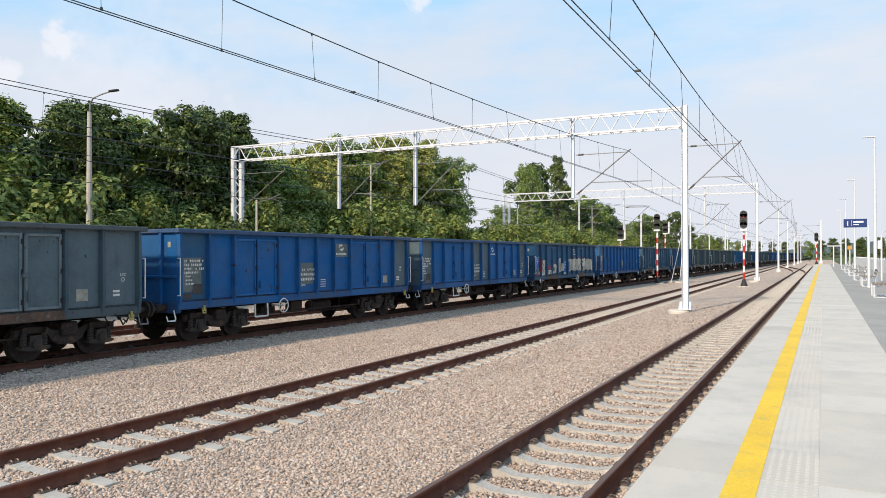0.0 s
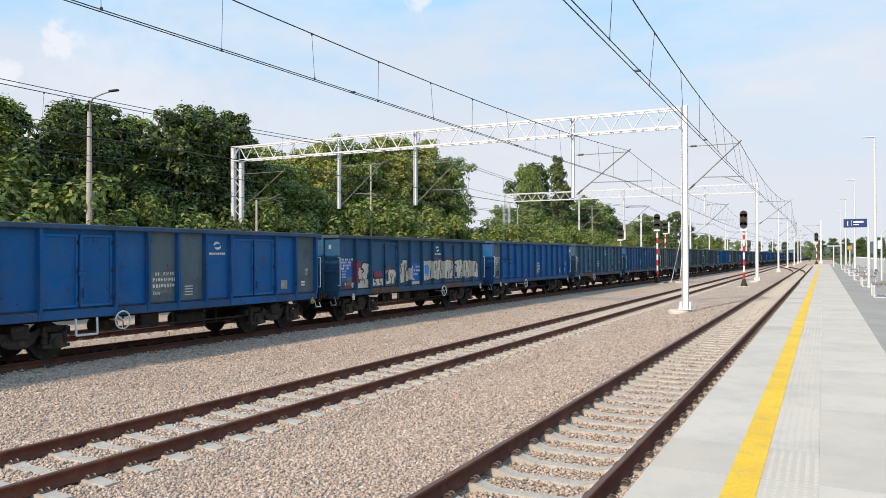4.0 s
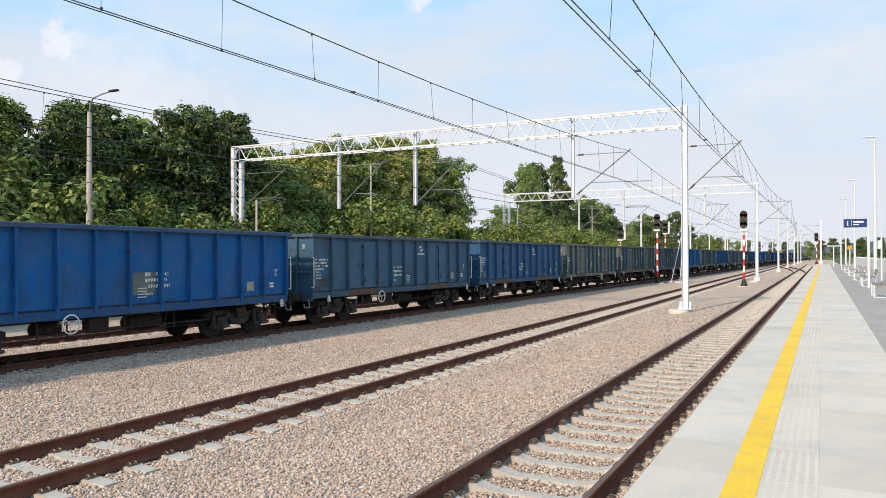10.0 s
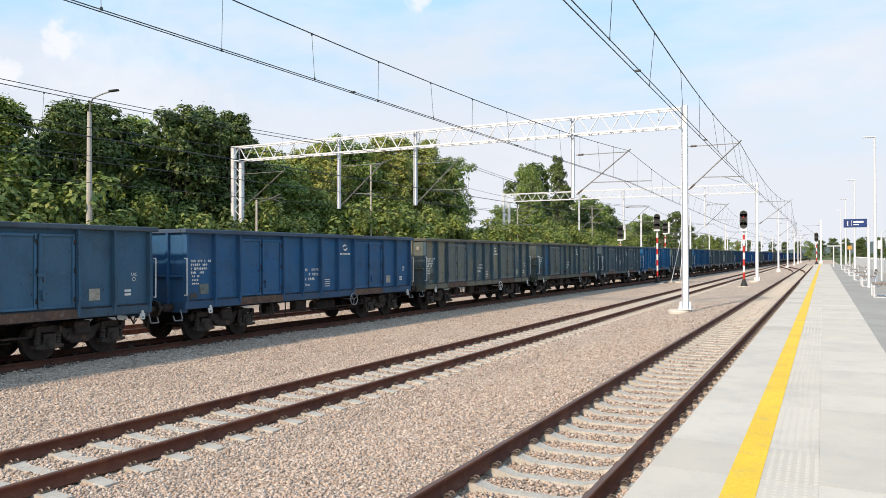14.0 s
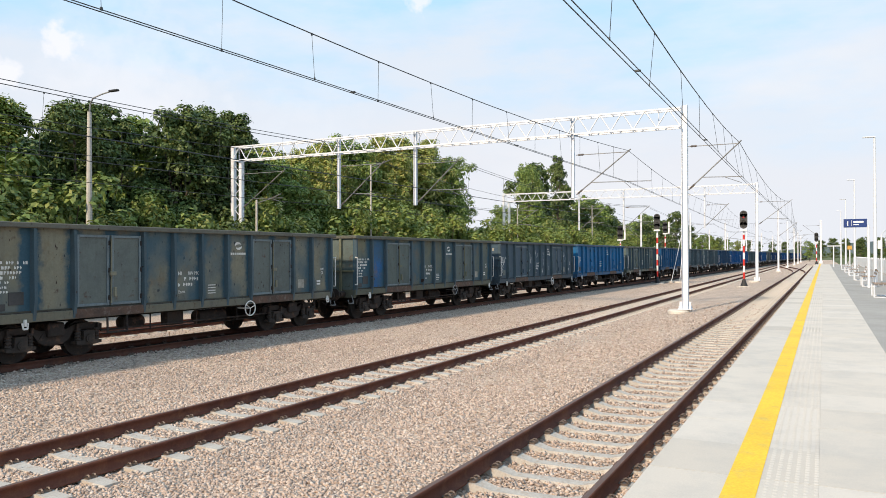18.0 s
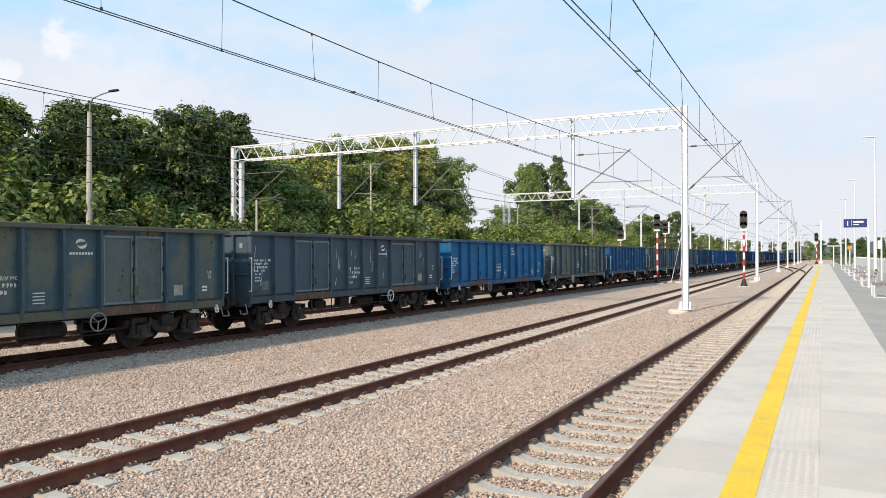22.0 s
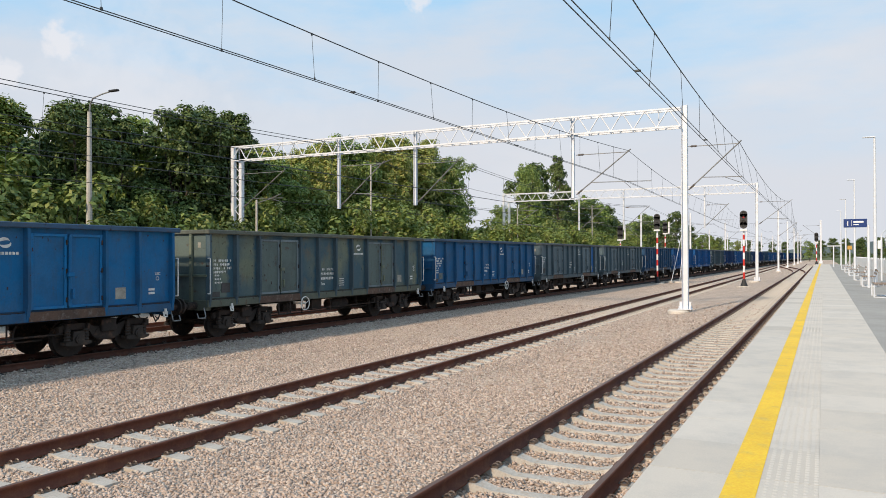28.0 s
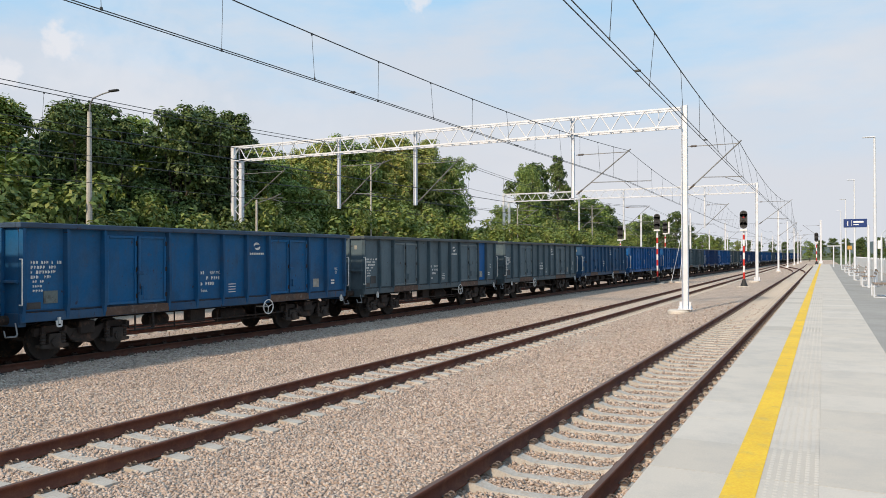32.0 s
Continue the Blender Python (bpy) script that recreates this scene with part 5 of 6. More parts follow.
def ribbon(name, pts, width, material, label, off):
    """A sprayed line along (y, z) points, tapered at both ends."""
    bm = bmesh.new()
    rows = []
    n = len(pts)
    for i, (y, z) in enumerate(pts):
        ay, az = pts[max(0, i - 1)]
        by, bz = pts[min(n - 1, i + 1)]
        k = max(1e-6, math.hypot(by - ay, bz - az))
        w = width * (0.55 + 0.45 * math.sin(math.pi * (i + 0.5) / n))
        ny, nz = -(bz - az) / k * w, (by - ay) / k * w
        rows.append([bm.verts.new((x, -BODY_L / 2 + y + q * ny, z + q * nz)) for x, q in ((SIDE - 0.004, 1), (SIDE + off, 1), (SIDE + off, -1), (SIDE - 0.004, -1))])
    for a, b in zip(rows[:-1], rows[1:]):
        for i in range(4):
            bm.faces.new((a[i], a[(i + 1) % 4], b[(i + 1) % 4], b[i]))
    bm.faces.new(rows[0]), bm.faces.new(rows[-1][::-1])
    return part(name, bm, material, G, label)


def letter(y, z, ry, rz, seed, off, tilt=0.0, fill="graffiti_cream", strokes=3, ink="black"):
    """A fat outlined letter: black edge, pale body, curved inner strokes."""
    splash(G, "spray_outline", y, z, ry + 0.035, rz + 0.05, M["black"], "black sprayed outline", off + 0.001, seed, tilt)
    splash(G, "spray_fill", y, z, ry, rz, M[fill], "cream sprayed letter", off + 0.003, seed, tilt)
    for k in range(strokes):
        yy = y - ry * 0.8 + ry * 1.6 * (k + rg.uniform(0.3, 0.7)) / strokes
        foot = rg.random() < 0.5
        h, bend, w = rz * rg.uniform(0.6, 1.25), rg.uniform(-0.3, 0.3), rg.uniform(0.018, 0.04)
        z0 = z - rz if foot else z + rz
        pts = [(yy + bend * ry * math.sin(2.4 * i / 9) + tilt * (z0 - z), z0 + (h if foot else -h) * i / 9) for i in range(10)]
        if rg.random() < 0.6:
            turn = 1 if rg.random() < 0.5 else -1
            ey, ez = pts[-1]
            pts += [(ey + turn * 0.11 * math.sin(0.5 * i), ez + (0.07 if foot else -0.07) * (1 - math.cos(0.5 * i))) for i in range(1, 7)]
        ribbon("spray_stroke", pts, w, M[ink], "black sprayed stroke", off + 0.0045 + 0.0002 * k)


def painted_rib(i, z0, z1, material, label):
    """Spray paint carried round the outer faces of one rib."""
    bm = bmesh.new()
    y, e = rib_y(i), 0.004
    for za, zb in ((z0, z1),):
        lo, hi = [[bm.verts.new((W_HALF - 0.147 + a + (e if a else 0), y + b + (e if b > 0 else -e), zz)) for a, b in ((0.0, -0.065), (0.155, -0.04), (0.155, 0.04), (0.0, 0.065))] for zz in (za, zb)]
        for k in range(4):
            bm.faces.new((lo[k], lo[(k + 1) % 4], hi[(k + 1) % 4], hi[k]))
        bm.faces.new(lo[::-1]), bm.faces.new(hi)
    part("spray_on_rib", bm, material, G, label)


for i, z0, z1 in ((1, 1.5, 2.25), (5, 1.5, 2.0), (7, 1.5, 2.28), (8, 1.48, 2.28), (10, 1.5, 2.28), (11, 1.48, 2.26)):
    painted_rib(i, z0, z1, M["graffiti_cream"] if i != 1 else M["graffiti_maroon"], "sprayed rib")
for y, z, ry, rz, seed, tilt, n in ((0.8, 1.4, 0.34, 0.12, 40, 0.4, 1), (1.68, 1.9, 0.46, 0.36, 41, 0.35, 3), (1.72, 1.44, 0.46, 0.2, 42, 0.0, 2), (4.85, 1.8, 0.44, 0.42, 43, -0.25, 5), (5.0, 2.2, 0.2, 0.16, 44, 0.3, 0), (7.0, 1.88, 0.5, 0.46, 45, 0.0, 3), (8.05, 1.88, 0.5, 0.45, 46, 0.0, 5), (11.2, 1.88, 0.5, 0.45, 47, 0.1, 5), (12.1, 1.84, 0.36, 0.42, 48, -0.15, 4)):
    letter(y, z, ry, rz, seed, 0.0, tilt, strokes=n)
for y, z, ry, rz, seed, n in ((2.75, 1.46, 0.42, 0.15, 51, 2), (3.75, 1.66, 0.42, 0.3, 52, 5), (9.1, 1.88, 0.5, 0.45, 53, 5), (10.15, 1.88, 0.48, 0.45, 54, 5)):
    letter(y, z, ry, rz, seed, 0.056, strokes=n)
for i, (y, z, ry, rz, off) in enumerate(((1.35, 2.2, 0.36, 0.14, 0.0042), (0.6, 1.33, 0.42, 0.09, 0.0042), (1.3, 1.62, 0.2, 0.16, 0.0046), (2.8, 1.78, 0.32, 0.13, 0.058), (3.6, 2.0, 0.2, 0.1, 0.058), (8.05, 2.4, 0.42, 0.05, 0.0042), (9.2, 2.4, 0.4, 0.05, 0.058))):
    splash(G, "spray_cloud", y, z, ry, rz, M["graffiti_maroon"], "maroon sprayed cloud", off, 80 + i)
splash(G, "spray_counter", 6.98, 1.88, 0.2, 0.27, M["graffiti_blue"], "light blue sprayed counter", 0.006, 90)
plate(G, "blue_patch", 5.45, 6.3, 1.42, 2.2, M["new_blue"], "fresh blue number patch")
plate(G, "blue_patch", 0.35, 1.0, 1.55, 2.4, M["new_blue"], "fresh blue data patch")
plate(G, "cream_patch", 5.45, 6.3, 1.25, 1.4, M["graffiti_cream"], "cream sprayed strip")
# white scratches on the tenth wagon
rs9 = random.Random(9)
for i in range(20):
    y = rs9.choice((0.5, 1.6, 4.8, 5.9, 7.0, 8.1, 11.2)) + rs9.uniform(-0.25, 0.25)
    z = rs9.uniform(1.6, 2.8)
    bm = bmesh.new()
    a = -BODY_L / 2 + y
    rod(bm, (XP, a, z - 0.2), (XP, a + rs9.uniform(0.02, 0.1), z + rs9.uniform(0.05, 0.3)), 0.013, 4, 0.004)
    part("scratch", bm, M["mark"], WAGONS[9][0])
# lit or pale upper part of the end wall on some wagons, warning plate
for n in range(1, 26):
    bm = bmesh.new()
    L = BODY_L / 2
    box(bm, 0.98, 1.1, -L + 0.03, -L + 0.036, 2.8, 2.96)
    part("warning_plate", bm, M["old_plate"], WAGONS[n][0], "small white warning plate") if n % 2 else bm.free()
for src in (WAGON_D, WAGON_E, WAGON_H):
    for o in (*src.children_recursive, src):
        bpy.data.objects.remove(o)

# ---- vegetation ----


def leaf_cloud(rs, centres, radii, count, size, flat=0.8):
    """Many small folded leaf sprays on the outsides of ragged overlapping clumps."""
    k = rs.choice(len(centres), count, p=radii ** 2 / np.sum(radii ** 2))
    d = rs.normal(0, 1, (count, 3))
    d /= np.linalg.norm(d, axis=1)[:, None]
    d[:, 2] = np.where(d[:, 2] < -0.45, -d[:, 2], d[:, 2])
    lump = 1 + 0.2 * np.sin(d[:, 0] * 7 + k) * np.sin(d[:, 1] * 6 + 2 * k)
    r = (0.6 + 0.5 * rs.beta(2.2, 1.5, count)) * lump
    pos = centres[k] + d * radii[k][:, None] * r[:, None] * np.stack([np.ones(count), np.ones(count), flat * rs.uniform(0.75, 1.6, len(centres))[k]], 1) + rs.normal(0, size * 0.35, d.shape)
    nrm = d * 1.3 + rs.normal(0, 0.42, d.shape) + np.array((0, 0, 0.55))
    return leaf_quads(rs, pos, nrm, rs.uniform(0.55, 1.3, count) * size)


def leaf_quads(rs, pos, nrm, s):
    nrm = nrm / np.linalg.norm(nrm, axis=1)[:, None]
    u = np.cross(nrm, rs.normal(0, 1, pos.shape))
    u /= np.linalg.norm(u, axis=1)[:, None]
    v = np.cross(nrm, u)
    s = s[:, None]
    return np.stack([pos - u * s * 0.9, pos + v * s * 0.5 + nrm * s * 0.15, pos + u * s, pos - v * s * 0.5 + nrm * s * 0.12], 1).reshape(-1, 3)


def quad_faces(n):
    return (np.arange(n) * 4)[:, None] + np.arange(4)[None]


def tree(seed, height, spread, leaves, size, material, trunk_h=0.3, clumps=120, inner=1000):
    """A tapered trunk with limbs; a crown of several lobes, each set with leafy clumps; base at the origin."""
    rs = np.random.RandomState(seed)
    t = thing("tree", "leafy green broadleaf tree beyond the tracks", "tree", "trees beyond the tracks")
    bm = bmesh.new()
    top = Vector((rs.uniform(-0.4, 0.4), rs.uniform(-0.4, 0.4), height * 0.8))
    rod(bm, (0, 0, -0.6), top * 0.45, 0.022 * height, 8, 0.016 * height)
    rod(bm, top * 0.45, top, 0.016 * height, 7, 0.004 * height)
    lobes = [(Vector((top.x, top.y, height - 0.42 * spread)), 0.42 * spread)]
    for i in range(9):
        a, f = i * 2.4 + rs.uniform(-0.4, 0.4), (i + rs.uniform(0.2, 0.8)) / 9
        big = spread * rs.uniform(0.38, 0.6) * (1.0 - 0.25 * f)
        out = spread * rs.uniform(0.35, 0.62) * (1.0 - 0.45 * f)
        lobes.append((Vector((math.cos(a) * out, math.sin(a) * out, height * (trunk_h + (0.88 - trunk_h) * f))), big))
    centres, radii, fill, fill_n = [], [], [], []
    for c, big in lobes:
        rod(bm, top * min(0.92, max(0.15, c.z / height * 0.72)), c, 0.009 * height, 5, 0.003 * height)
    for i in range(clumps):
        c, big = lobes[i % len(lobes)]
        d = Vector(rs.normal(0, 1, 3)).normalized()
        d.z = abs(d.z) if d.z < -0.35 else d.z
        centres.append(c + d * big * rs.uniform(0.62, 1.0))
        radii.append(rs.uniform(0.34, 0.62) * spread / 3.6)
    for i in range(inner):
        c, big = lobes[i % len(lobes)]
        d = Vector(rs.normal(0, 1, 3)).normalized()
        fill.append(c + d * big * rs.uniform(0.3, 0.78)), fill_n.append(d)
    part("trunk", bm, M["bark"], t, "rough brown trunk with limbs")
    v = np.concatenate([leaf_cloud(rs, np.array(centres), np.array(radii), leaves, size), leaf_quads(rs, np.array(fill), np.array(fill_n) + rs.normal(0, 0.4, (inner, 3)), rs.uniform(0.17, 0.3, inner))])
    shared("crown", np_mesh("crown", v, quad_faces(len(v) // 4), material), t, Matrix())
    return t


def shrub(seed, height, spread, leaves, size, material):
    """A bush of upright, arching sprays."""
    rs = np.random.RandomState(seed)
    t = thing("shrub", "dense yellow-green bush beside the siding", "shrub", "bushes along the tracks")
    bm = bmesh.new()
    centres, radii = [], []
    for i in range(46):
        a, rr = rs.uniform(0, 2 * math.pi), spread * rs.uniform(0, 0.85) ** 0.7
        z = rs.uniform(0.2, 1.0) * height * (1 - 0.4 * (rr / spread) ** 2)
        c = (math.cos(a) * rr, math.sin(a) * rr, max(0.2, z - 0.25))
        if i % 2:
            rod(bm, (c[0] * 0.3, c[1] * 0.3, -0.4), c, 0.025, 5, 0.01)
        centres.append(c), radii.append(rs.uniform(0.26, 0.5) * spread / 2.6)
    part("branching_stem", bm, M["bark"], t, "thin brown branching stem")
    v = leaf_cloud(rs, np.array(centres), np.array(radii), leaves, size, 1.1)
    shared("foliage", np_mesh("foliage", v, quad_faces(len(v) // 4), material), t, Matrix())
    return t


LEAF = (M["leaf_dark"], M["leaf_mid"], M["leaf_light"], M["leaf_autumn"], M["leaf_dark"])
TREES = [tree(11 + i, 11, sp, 14500, 0.126, LEAF[i], th) for i, (sp, th) in enumerate(((3.6, 0.2), (4.0, 0.2), (3.4, 0.2), (3.8, 0.22), (2.9, 0.12)))]
FAR_TREES = [tree(31 + i, 11, 4.2, 3900, 0.24, LEAF[i], 0.15, 80, 500) for i in range(5)]
SHRUBS = [shrub(21, 3.6, 2.6, 5600, 0.105, M["leaf_bush"]), shrub(22, 3.6, 2.8, 5600, 0.105, M["leaf_light"]), shrub(23, 3.4, 2.4, 5600, 0.105, M["leaf_dark"])]
rt = random.Random(4)


def plant(src, x, y, scale, z=None, slim=1.0):
    t = copy_thing(src, Matrix())
    zz = float(ground_z(x)) if z is None else z
    t.matrix_basis = pose(x, y, zz, 0, 0, rt.uniform(0, 360)) @ Matrix.Diagonal((scale * slim * rt.uniform(0.9, 1.15), scale * slim * rt.uniform(0.9, 1.15), scale, 1))
    return t


# front row: y along the track, height
for y, h, s in ((13, 9.6, 2), (16.5, 9.4, 1), (20, 9.6, 2), (23.5, 10.0, 2), (27, 10.4, 0), (30.5, 11.0, 4), (34, 11.4, 0), (36.5, 11.8, 0), (38.9, 11.8, 4), (44, 9.2, 1), (48, 10.4, 3),
                (52, 11.4, 3), (56, 12.3, 1), (60, 13.0, 3), (64, 13.5, 3), (68, 13.8, 3), (71, 12.4, 1)):
    plant(TREES[s], -33.5 + rt.uniform(-1.2, 1.2), y, h / 11)
for y in range(14, 82, 4):
    plant(FAR_TREES[rt.choice((0, 0, 1, 4) if y < 42 else (3, 3, 2, 3))], -38.5 + rt.uniform(-1.5, 1.5), y, ((8.6 if 42 < y < 56 else 9.4) + 0.045 * y + rt.uniform(-0.6, 0.6)) / 11)
for y, h, s in ((84, 5.5, 2), (91, 8.5, 1), (98, 14.5, 1), (102, 10.5, 2), (114.5, 17.8, 4), (119, 13.0, 4), (126, 11.0, 0), (133, 12.6, 1), (141, 11.5, 0), (150, 9.6, 4), (161, 9.0, 1), (171, 9.6, 0), (181, 10.6, 4), (198, 11.0, 0), (214, 14.0, 0), (235, 11.0, 0), (260, 9, 1), (285, 9, 2), (315, 9, 0), (350, 9, 1), (390, 9, 2)):
    plant(TREES[s] if y < 130 else FAR_TREES[s], -34 + rt.uniform(-1.0, 1.0), y, h / 11, None, 0.62 if 97 < y < 121 else 1.0)
    plant(FAR_TREES[(s + 1) % 5], -42 + rt.uniform(-2, 2), y + 4, (h * 0.95 if y > 105 else 5.5) / 11)
for i in range(42):
    y = 14 + i * 2.4 if i < 34 else 96 + (i - 34) * 6
    plant(SHRUBS[(1 if i % 4 else 0) if y > 46 else (2, 0, 2)[i % 3]], -29.8 + rt.uniform(-0.7, 0.7), y, (1.7 if y < 24 else 1.45 if y < 40 else 1.75) * rt.uniform(0.8, 1.2))
for y in range(16, 90, 5):
    plant(FAR_TREES[rt.choice((0, 4))], -44 + rt.uniform(-1, 1), y, (8.6 + 0.045 * y) / 11)
# woods past the platform's end and to the right
for x, y, h in ((-2, 330, 8), (2, 322, 8), (6, 312, 8.6), (10, 305, 8.2), (15, 310, 8.4), (20, 300, 8), (26, 290, 7.6), (20, 205, 6.2), (23, 190, 6), (26, 176, 5.6), (30, 168, 5.6), (33, 158, 5.4), (16, 222, 6.6), (12, 240, 7), (31, 146, 5), (37, 150, 5.4), (-8, 390, 9), (-14, 400, 9), (-20, 410, 9), (-27, 420, 9.5), (-33, 430, 10)):
    plant(FAR_TREES[rt.choice((0, 1, 4))], x, y, h / 11)
for src in TREES + FAR_TREES + SHRUBS:
    for o in (*src.children_recursive, src):
        bpy.data.objects.remove(o)

# distant hills
hv, hf = [], []
hx = np.linspace(-1500, 1500, 90)
for i, x in enumerate(hx):
    top = 22 + 12 * math.sin(x / 310.0 + 0.6) + 9 * math.sin(x / 97.0) + 4 * noise.noise((x / 40, 0, 0))
    hv += [(x, 2400, -5), (x, 2500, top), (x, 2900, -5)]
for i in range(len(hx) - 1):
    a = i * 3
    hf += [(a, a + 3, a + 4, a + 1), (a + 1, a + 4, a + 5, a + 2)]
tagged(new("backdrop", np_mesh("hills", np.array(hv, dtype=float), np.array(hf), M["hill"])), "hazy low wooded hills on the horizon", "hills", kind="structure")

# ---- lamps, signals, signs ----


def old_lamp(x, y, h):
    t = thing("street_lamp", "tall grey concrete lamp post with a curved arm", "street lamp", "lamp posts behind the train", at=pose(x, y, float(ground_z(x))))
    bm = bmesh.new()
    rod(bm, (0, 0, -0.3), (0, 0, h), 0.17, 10, 0.09)
    part("post", bm, M["old_concrete"], t, "tapered concrete post")
    bm = bmesh.new()
    pipe(bm, [(0, 0, h - 0.1), (0.05, 0, h + 0.35), (0.25, 0, h + 0.6), (0.7, 0.1, h + 0.75), (1.15, 0.2, h + 0.85)], 0.035, 6)
    part("arm", bm, M["galv"], t)
    bm = bmesh.new()
    box(bm, 1.05, 1.6, 0.12, 0.3, h + 0.82, h + 0.91, 0.03)
    part("lamp_head", bm, M["black"], t)
    return t


old_lamp(-26.5, 22.85, 9.25)
for x, y, h in ((-27.5, 35.14, 6.2), (-27.5, 47.9, 9.7), (-27.5, 78.2, 8.1), (-27.5, 108.4, 10.2)):
    t = thing("utility_pole", "slim grey concrete pole with a short steel arm", "pole", "poles behind the train", at=pose(x, y, -0.5))
    bm = bmesh.new()
    rod(bm, (0, 0, -0.3), (0, 0, h), 0.085, 8, 0.06)
    part("post", bm, M["old_concrete"], t)
    bm = bmesh.new()
    pipe(bm, [(0, 0, h - 0.2), (1.0, 0.1, h + 0.05), (1.7, 0.15, h + 0.3)], 0.03, 5)
    part("arm", bm, M["galv"], t)


def signal(x, y, z, top, lit, label, lamps=4):
    s = thing("railway_signal", label, "railway signal", "colour-light signals", at=pose(x, y, z))
    hh = top - z
    head_lo = hh - 1.53
    bm = bmesh.new()
    rod(bm, (0, 0, -0.3), (0, 0, 0.1), 0.6, 18)
    part("footing", bm, M["concrete"], s)
    bm = bmesh.new()
    rod(bm, (0, 0, 0.1), (0, 0, 0.7), 0.3, 12, 0.1)
    part("pedestal", bm, M["black"], s)
    k, zz = 0, 0.7
    while zz < head_lo - 0.6:
        bm = bmesh.new()
        rod(bm, (0, 0, zz), (0, 0, min(zz + 0.55, head_lo - 0.5)), 0.085, 10)
        part("band", bm, M["red"] if k % 2 == 0 else M["sign_white"], s)
        zz += 0.55
        k += 1
    bm = bmesh.new()
    rod(bm, (0, 0, head_lo - 0.62), (0, 0, head_lo - 0.05), 0.075, 10)
    box(bm, -0.28, 0.28, -0.3, 0.1, head_lo - 0.18, head_lo - 0.02, 0.01)
    part("bracket", bm, M["sign_white"], s)
    bm = bmesh.new()
    for z0 in (head_lo + 0.3, head_lo + 1.23):
        rod(bm, (0, -0.14, z0), (0, -0.08, z0), 0.3, 20)
    box(bm, -0.3, 0.3, -0.14, -0.08, head_lo + 0.3, head_lo + 1.23)
    box(bm, -0.2, 0.2, -0.09, 0.15, head_lo + 0.1, head_lo + 1.43, 0.03)
    h = part("signal_head", bm, M["signal_board"], s, "black rounded backboard")
    for i in range(lamps):
        z0 = head_lo + 0.27 + i * 0.34
        bm = bmesh.new()
        rod(bm, (0, 0, -0.05), (0, 0, 0.02), 0.085, 12)
        part("lens", bm, M["signal_red"] if i == lit else M["grime_panel"], h, at=pose(0, -0.15, z0, 90))
        bm = bmesh.new()
        for j in range(7):
            a0, a1 = math.pi * j / 7, math.pi * (j + 1) / 7
            rod(bm, (0.14 * math.cos(a0), -0.14, z0 + 0.14 * math.sin(a0)), (0.14 * math.cos(a1), -0.14, z0 + 0.14 * math.sin(a1)), 0.012, 4)
            rod(bm, (0.14 * math.cos(a0), -0.38, z0 + 0.14 * math.sin(a0)), (0.14 * math.cos(a0), -0.14, z0 + 0.14 * math.sin(a0)), 0.014, 4)
        part("hood", bm, M["black"], h)
    return s


signal(-3.15, 67.6, -0.38, 6.05, 2, "black four-lamp signal showing red on a red and white post")
signal(-11.82, 75.7, -0.5, 6.4, 9, "black four-lamp signal on a red and white post")
for sx, sy, top in ((-16.6, 106.0, 6.9), (-17.46, 84.0, 5.65)):
    sgl = signal(sx, sy, -0.5, top, 9, "black four-lamp signal with a white side board")
    bm = bmesh.new()
    box(bm, 0.42, 0.6, -0.12, -0.06, top - 1.0, top + 0.5, 0.01)
    box(bm, 0.3, 0.6, -0.1, -0.07, top - 1.1, top - 0.99)
    part("side_board", bm, M["sign_white"], sgl, "narrow white board")
signal(1.75, 141, 0.6, 6.06, 9, "black signal at the platform end")
stays = thing("mast_stays", "pair of slanting pale stay rods on small footings", "stay rods")
for bx in (-11.26, -10.41):
    bm = bmesh.new()
    rod(bm, (bx, 80.0, -0.5), (-9.87, 80.0, 5.9), 0.035, 8)
    part("stay_rod", bm, M["white_steel"], stays)
    bm = bmesh.new()
    rod(bm, (bx - 0.1, 80.0, -0.7), (bx - 0.1, 80.0, -0.38), 0.45, 14)
    part("footing", bm, M["concrete"], stays)
bm = bmesh.new()
box(bm, -10.0, -9.74, 79.87, 80.13, -0.6, 8.6, 0.005)
part("stay_post", bm, M["white_steel"], stays, "white steel post")


def platform_lamp(x, y, h):
    t = thing("platform_lamp", "slim white lamp post with a flat head", "street lamp", "lamp posts on the platform", at=pose(x, y, Z_PLAT))
    bm = bmesh.new()
    rod(bm, (0, 0, 0), (0, 0, h), 0.1, 12, 0.055)
    part("post", bm, M["white_steel"], t)
    bm = bmesh.new()
    box(bm, -0.16, 0.16, -0.16, 0.16, -0.01, 0.03, 0.01)
    part("base_plate", bm, M["white_steel"], t)
    bm = bmesh.new()
    box(bm, -0.6, 0.06, -0.1, 0.1, h + 0.05, h + 0.11, 0.02)
    rod(bm, (0, 0, h - 0.02), (0, 0, h + 0.08), 0.045, 8)
    part("lamp_head", bm, M["white_steel"], t, "flat pale lamp head")
    return t


for x, y, h in ((5.36, 47.9, 8.0), (5.23, 74.5, 8.0), (5.14, 100.1, 8.0), (5.12, 126.0, 8.0)):
    platform_lamp(x, y, h)

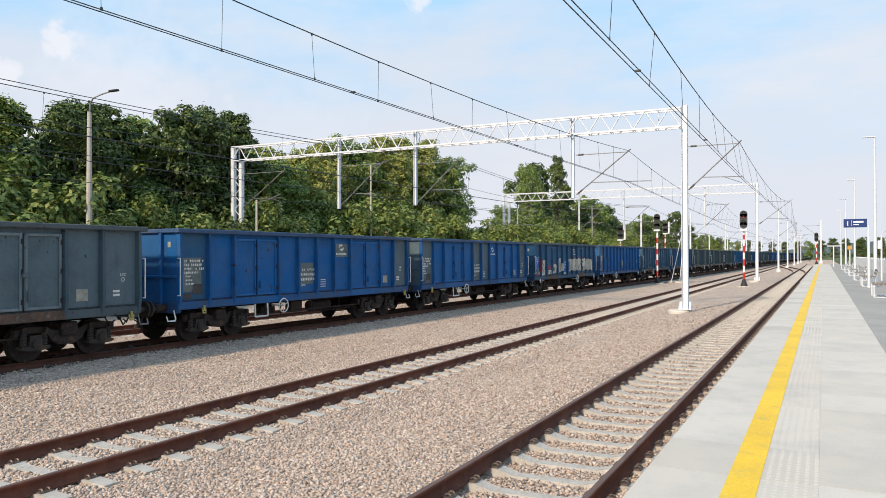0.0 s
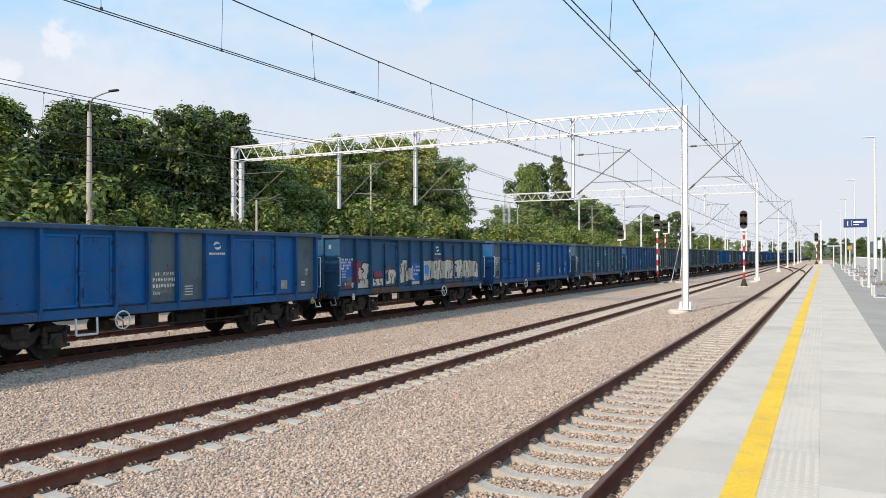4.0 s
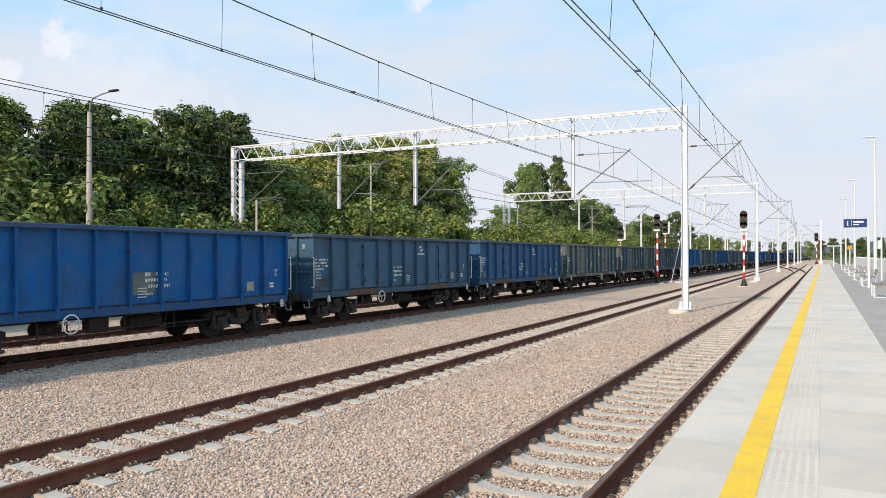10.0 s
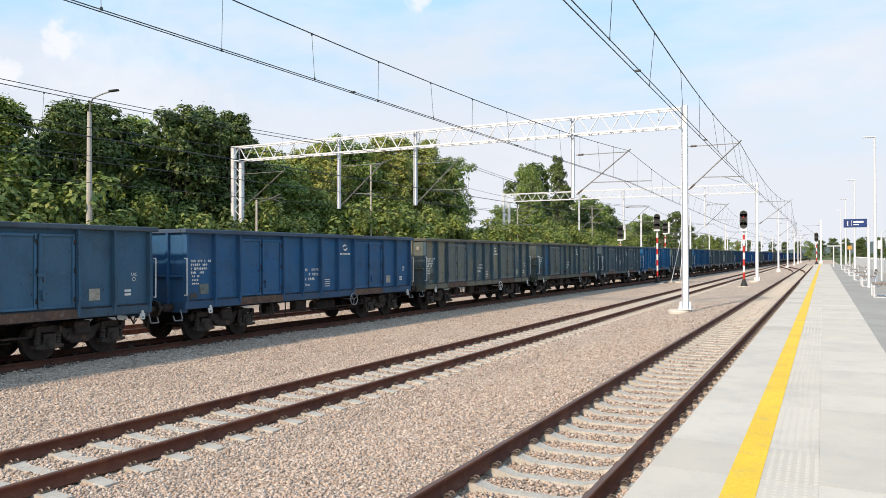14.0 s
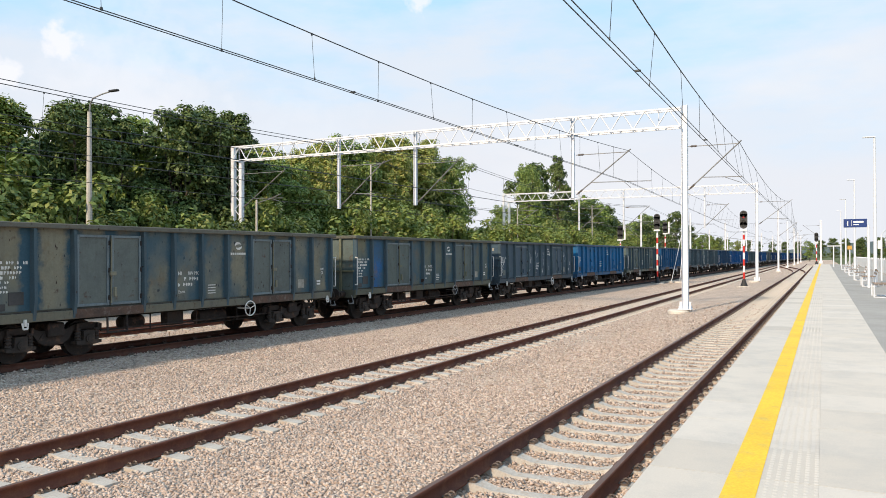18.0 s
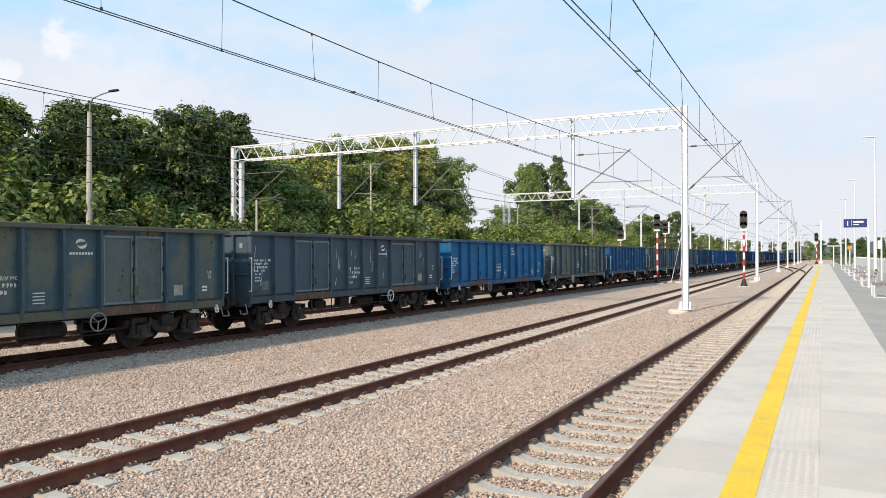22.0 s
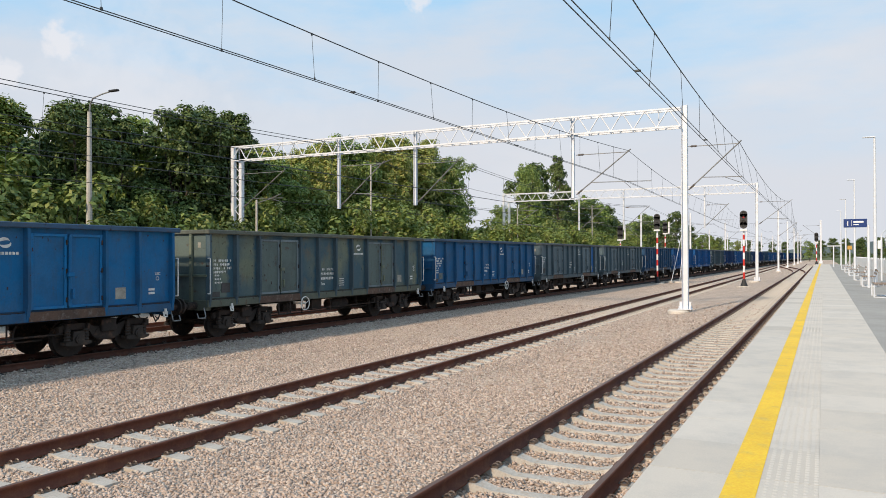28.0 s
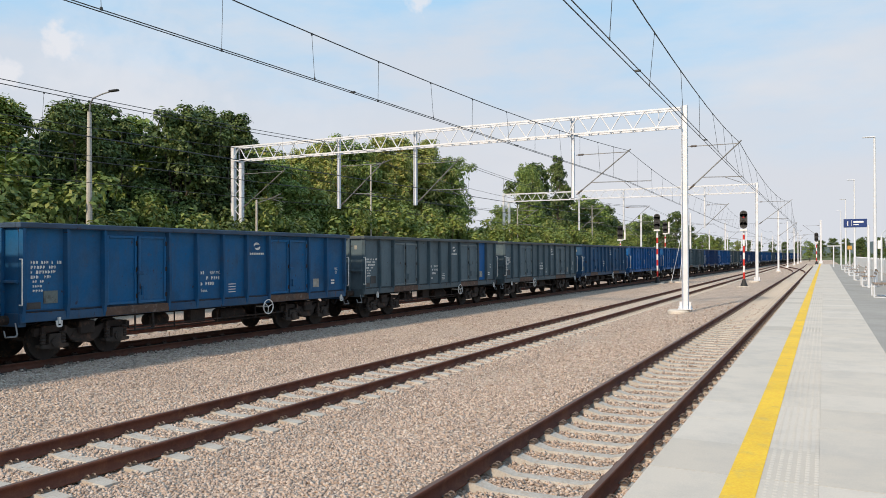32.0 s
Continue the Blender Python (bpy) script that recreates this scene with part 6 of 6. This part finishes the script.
sg = thing("platform_sign", "navy platform sign with white number on a white post", "sign", at=pose(4.69, 40.4, Z_PLAT))
bm = bmesh.new()
rod(bm, (0, 0, 0), (0, 0, 2.95), 0.06, 12)
part("post", bm, M["white_steel"], sg)
bm = bmesh.new()
box(bm, -1.03, -0.06, -0.04, 0.04, 2.84, 3.24, 0.01)
face = part("sign_panel", bm, M["navy"], sg, "navy blue panel")
txt = bpy.data.curves.new("number", "FONT")
txt.body, txt.size, txt.extrude = "1", 0.34, 0.003
tmp = bpy.data.objects.new("number", txt)
scene.collection.objects.link(tmp)
me = bpy.data.meshes.new_from_object(tmp.evaluated_get(bpy.context.evaluated_depsgraph_get()))
bpy.data.objects.remove(tmp)
me.materials.append(M["sign_white"])
shared("number", me, face, pose(-0.94, -0.046, 2.92, 90), "white numeral")
bm = bmesh.new()
box(bm, -0.62, -0.2, -0.046, -0.038, 3.06, 3.14)
box(bm, -0.62, -0.4, -0.046, -0.038, 2.95, 2.99)
box(bm, -0.7, -0.69, -0.046, -0.038, 2.9, 3.18)
part("lettering_bars", bm, M["sign_white"], face)


tp = thing("loudspeaker_post", "slim white post with a cross arm", "post", at=pose(3.95, 108, Z_PLAT))
bm = bmesh.new()
rod(bm, (0, 0, 0), (0, 0, 2.7), 0.07, 10)
part("post", bm, M["white_steel"], tp)
bm = bmesh.new()
box(bm, -0.75, 0.85, -0.06, 0.06, 2.62, 2.74, 0.01)
part("cross_arm", bm, M["white_steel"], tp)
yb = thing("info_box", "amber information box on a slim post", "sign", at=pose(5.0, 80, Z_PLAT))
bm = bmesh.new()
rod(bm, (0, 0, 0), (0, 0, 2.05), 0.05, 10)
part("post", bm, M["white_steel"], yb)
bm = bmesh.new()
box(bm, -0.2, 0.2, -0.08, 0.08, 2.04, 2.4, 0.02)
part("panel", bm, M["amber"], yb, "amber panel")
for cx, cy in ((5.3, 36.0), (5.9, 52.0)):
    cp = thing("camera_post", "white post with a small white box", "post", "camera posts on the platform", at=pose(cx, cy, Z_PLAT))
    bm = bmesh.new()
    rod(bm, (0, 0, 0), (0, 0, 2.6), 0.05, 10)
    pipe(bm, [(0, 0, 2.6), (0.05, 0, 2.85), (0.2, 0, 3.0), (0.4, 0, 2.95)], 0.03, 6)
    part("post", bm, M["white_steel"], cp)
    bm = bmesh.new()
    box(bm, -0.2, -0.02, -0.1, 0.1, 1.9, 2.4, 0.02)
    part("box", bm, M["sign_white"], cp)
hs = thing("brick_house", "dark red brick house half hidden by trees", "house", at=pose(-47.5, 30, 1.0))
bm = bmesh.new()
box(bm, -4, 4, -5, 5, -1.5, 7.0)
part("wall", bm, M["brick"], hs, "dark red brick wall")
bm = bmesh.new()
vs = [bm.verts.new(c) for c in ((-4.4, -5.4, 6.9), (4.4, -5.4, 6.9), (4.4, 5.4, 6.9), (-4.4, 5.4, 6.9), (0, -5.4, 9.6), (0, 5.4, 9.6))]
for f in ((0, 1, 4), (3, 5, 2), (0, 4, 5, 3), (1, 2, 5, 4), (0, 3, 2, 1)):
    bm.faces.new([vs[i] for i in f])
part("roof", bm, M["brick"], hs, "red tiled pitched roof")


def bench(x, y):
    b = thing("bench", "white steel-framed bench on the platform", "bench", "benches along the platform", at=pose(x, y, Z_PLAT - 0.012))
    for yy in (-0.75, 0.75):
        bm = bmesh.new()
        pipe(bm, [(0.3, yy, 0), (-0.3, yy, 0), (-0.3, yy, 0.45), (0.3, yy, 0.45), (0.3, yy, 0)], 0.03, 6)
        pipe(bm, [(0.25, yy, 0.45), (0.36, yy, 0.85)], 0.03, 6)
        part("side_frame", bm, M["white_steel"], b)
    for i in range(4):
        bm = bmesh.new()
        box(bm, -0.3 + i * 0.15, -0.18 + i * 0.15, -0.85, 0.85, 0.48, 0.51, 0.006)
        part("seat_slat", bm, M["seat_wood"], b)
    for i in range(2):
        bm = bmesh.new()
        box(bm, 0.28 + i * 0.04, 0.31 + i * 0.04, -0.85, 0.85, 0.58 + i * 0.15, 0.69 + i * 0.15, 0.006)
        part("back_slat", bm, M["seat_wood"], b)
    return b


B0 = bench(4.75, 32.4)
for y in (43, 53, 64, 76, 90):
    copy_thing(B0, pose(4.8, y, Z_PLAT - 0.012))

fence = thing("platform_fence", "long pale fence behind the platform", "fence", kind="structure")
for i in range(52):
    y = 20 + i * 2.4
    bm = bmesh.new()
    box(bm, 7.3, 7.36, y + 0.06, y + 2.34, Z_PLAT, Z_PLAT + 1.15, 0.01)
    part("panel", bm, M["fence"], fence)
    bm = bmesh.new()
    box(bm, 7.28, 7.38, y - 0.05, y + 0.05, Z_PLAT - 0.1, Z_PLAT + 1.25, 0.01)
    part("post", bm, M["white_steel"], fence)


# ---- movement ----
def travelled(t):
    return 4.98 * t + 0.75 * (1 - math.exp(-t / 3))


def motions():
    heading = Matrix.Rotation(-math.atan(K3), 4, "Z")
    times = [i * 0.5 for i in range(17)] + [10.0 + i * 2.0 for i in range(12)]
    for w, corner in WAGONS:
        rows = []
        for t in times:
            y = corner + BODY_L / 2 - travelled(t)
            rows.append((t, Matrix.Translation((X3 + K3 * y, y, Z3)) @ heading))
        walk(w, rows)
    fine = [i * 0.1 for i in range(321)]
    for w, corner in WAGONS[:24]:
        for bo in [c for c in w.children if c.name.startswith("bogie")]:
            for ws in [c for c in bo.children if c.name.startswith("wheelset")]:
                wy = ws.matrix_basis.translation.y
                walk(ws, [(t, Matrix.Translation((0, wy, 0.46)) @ Matrix.Rotation(travelled(t) / 0.46, 4, "X")) for t in fine])


motions()
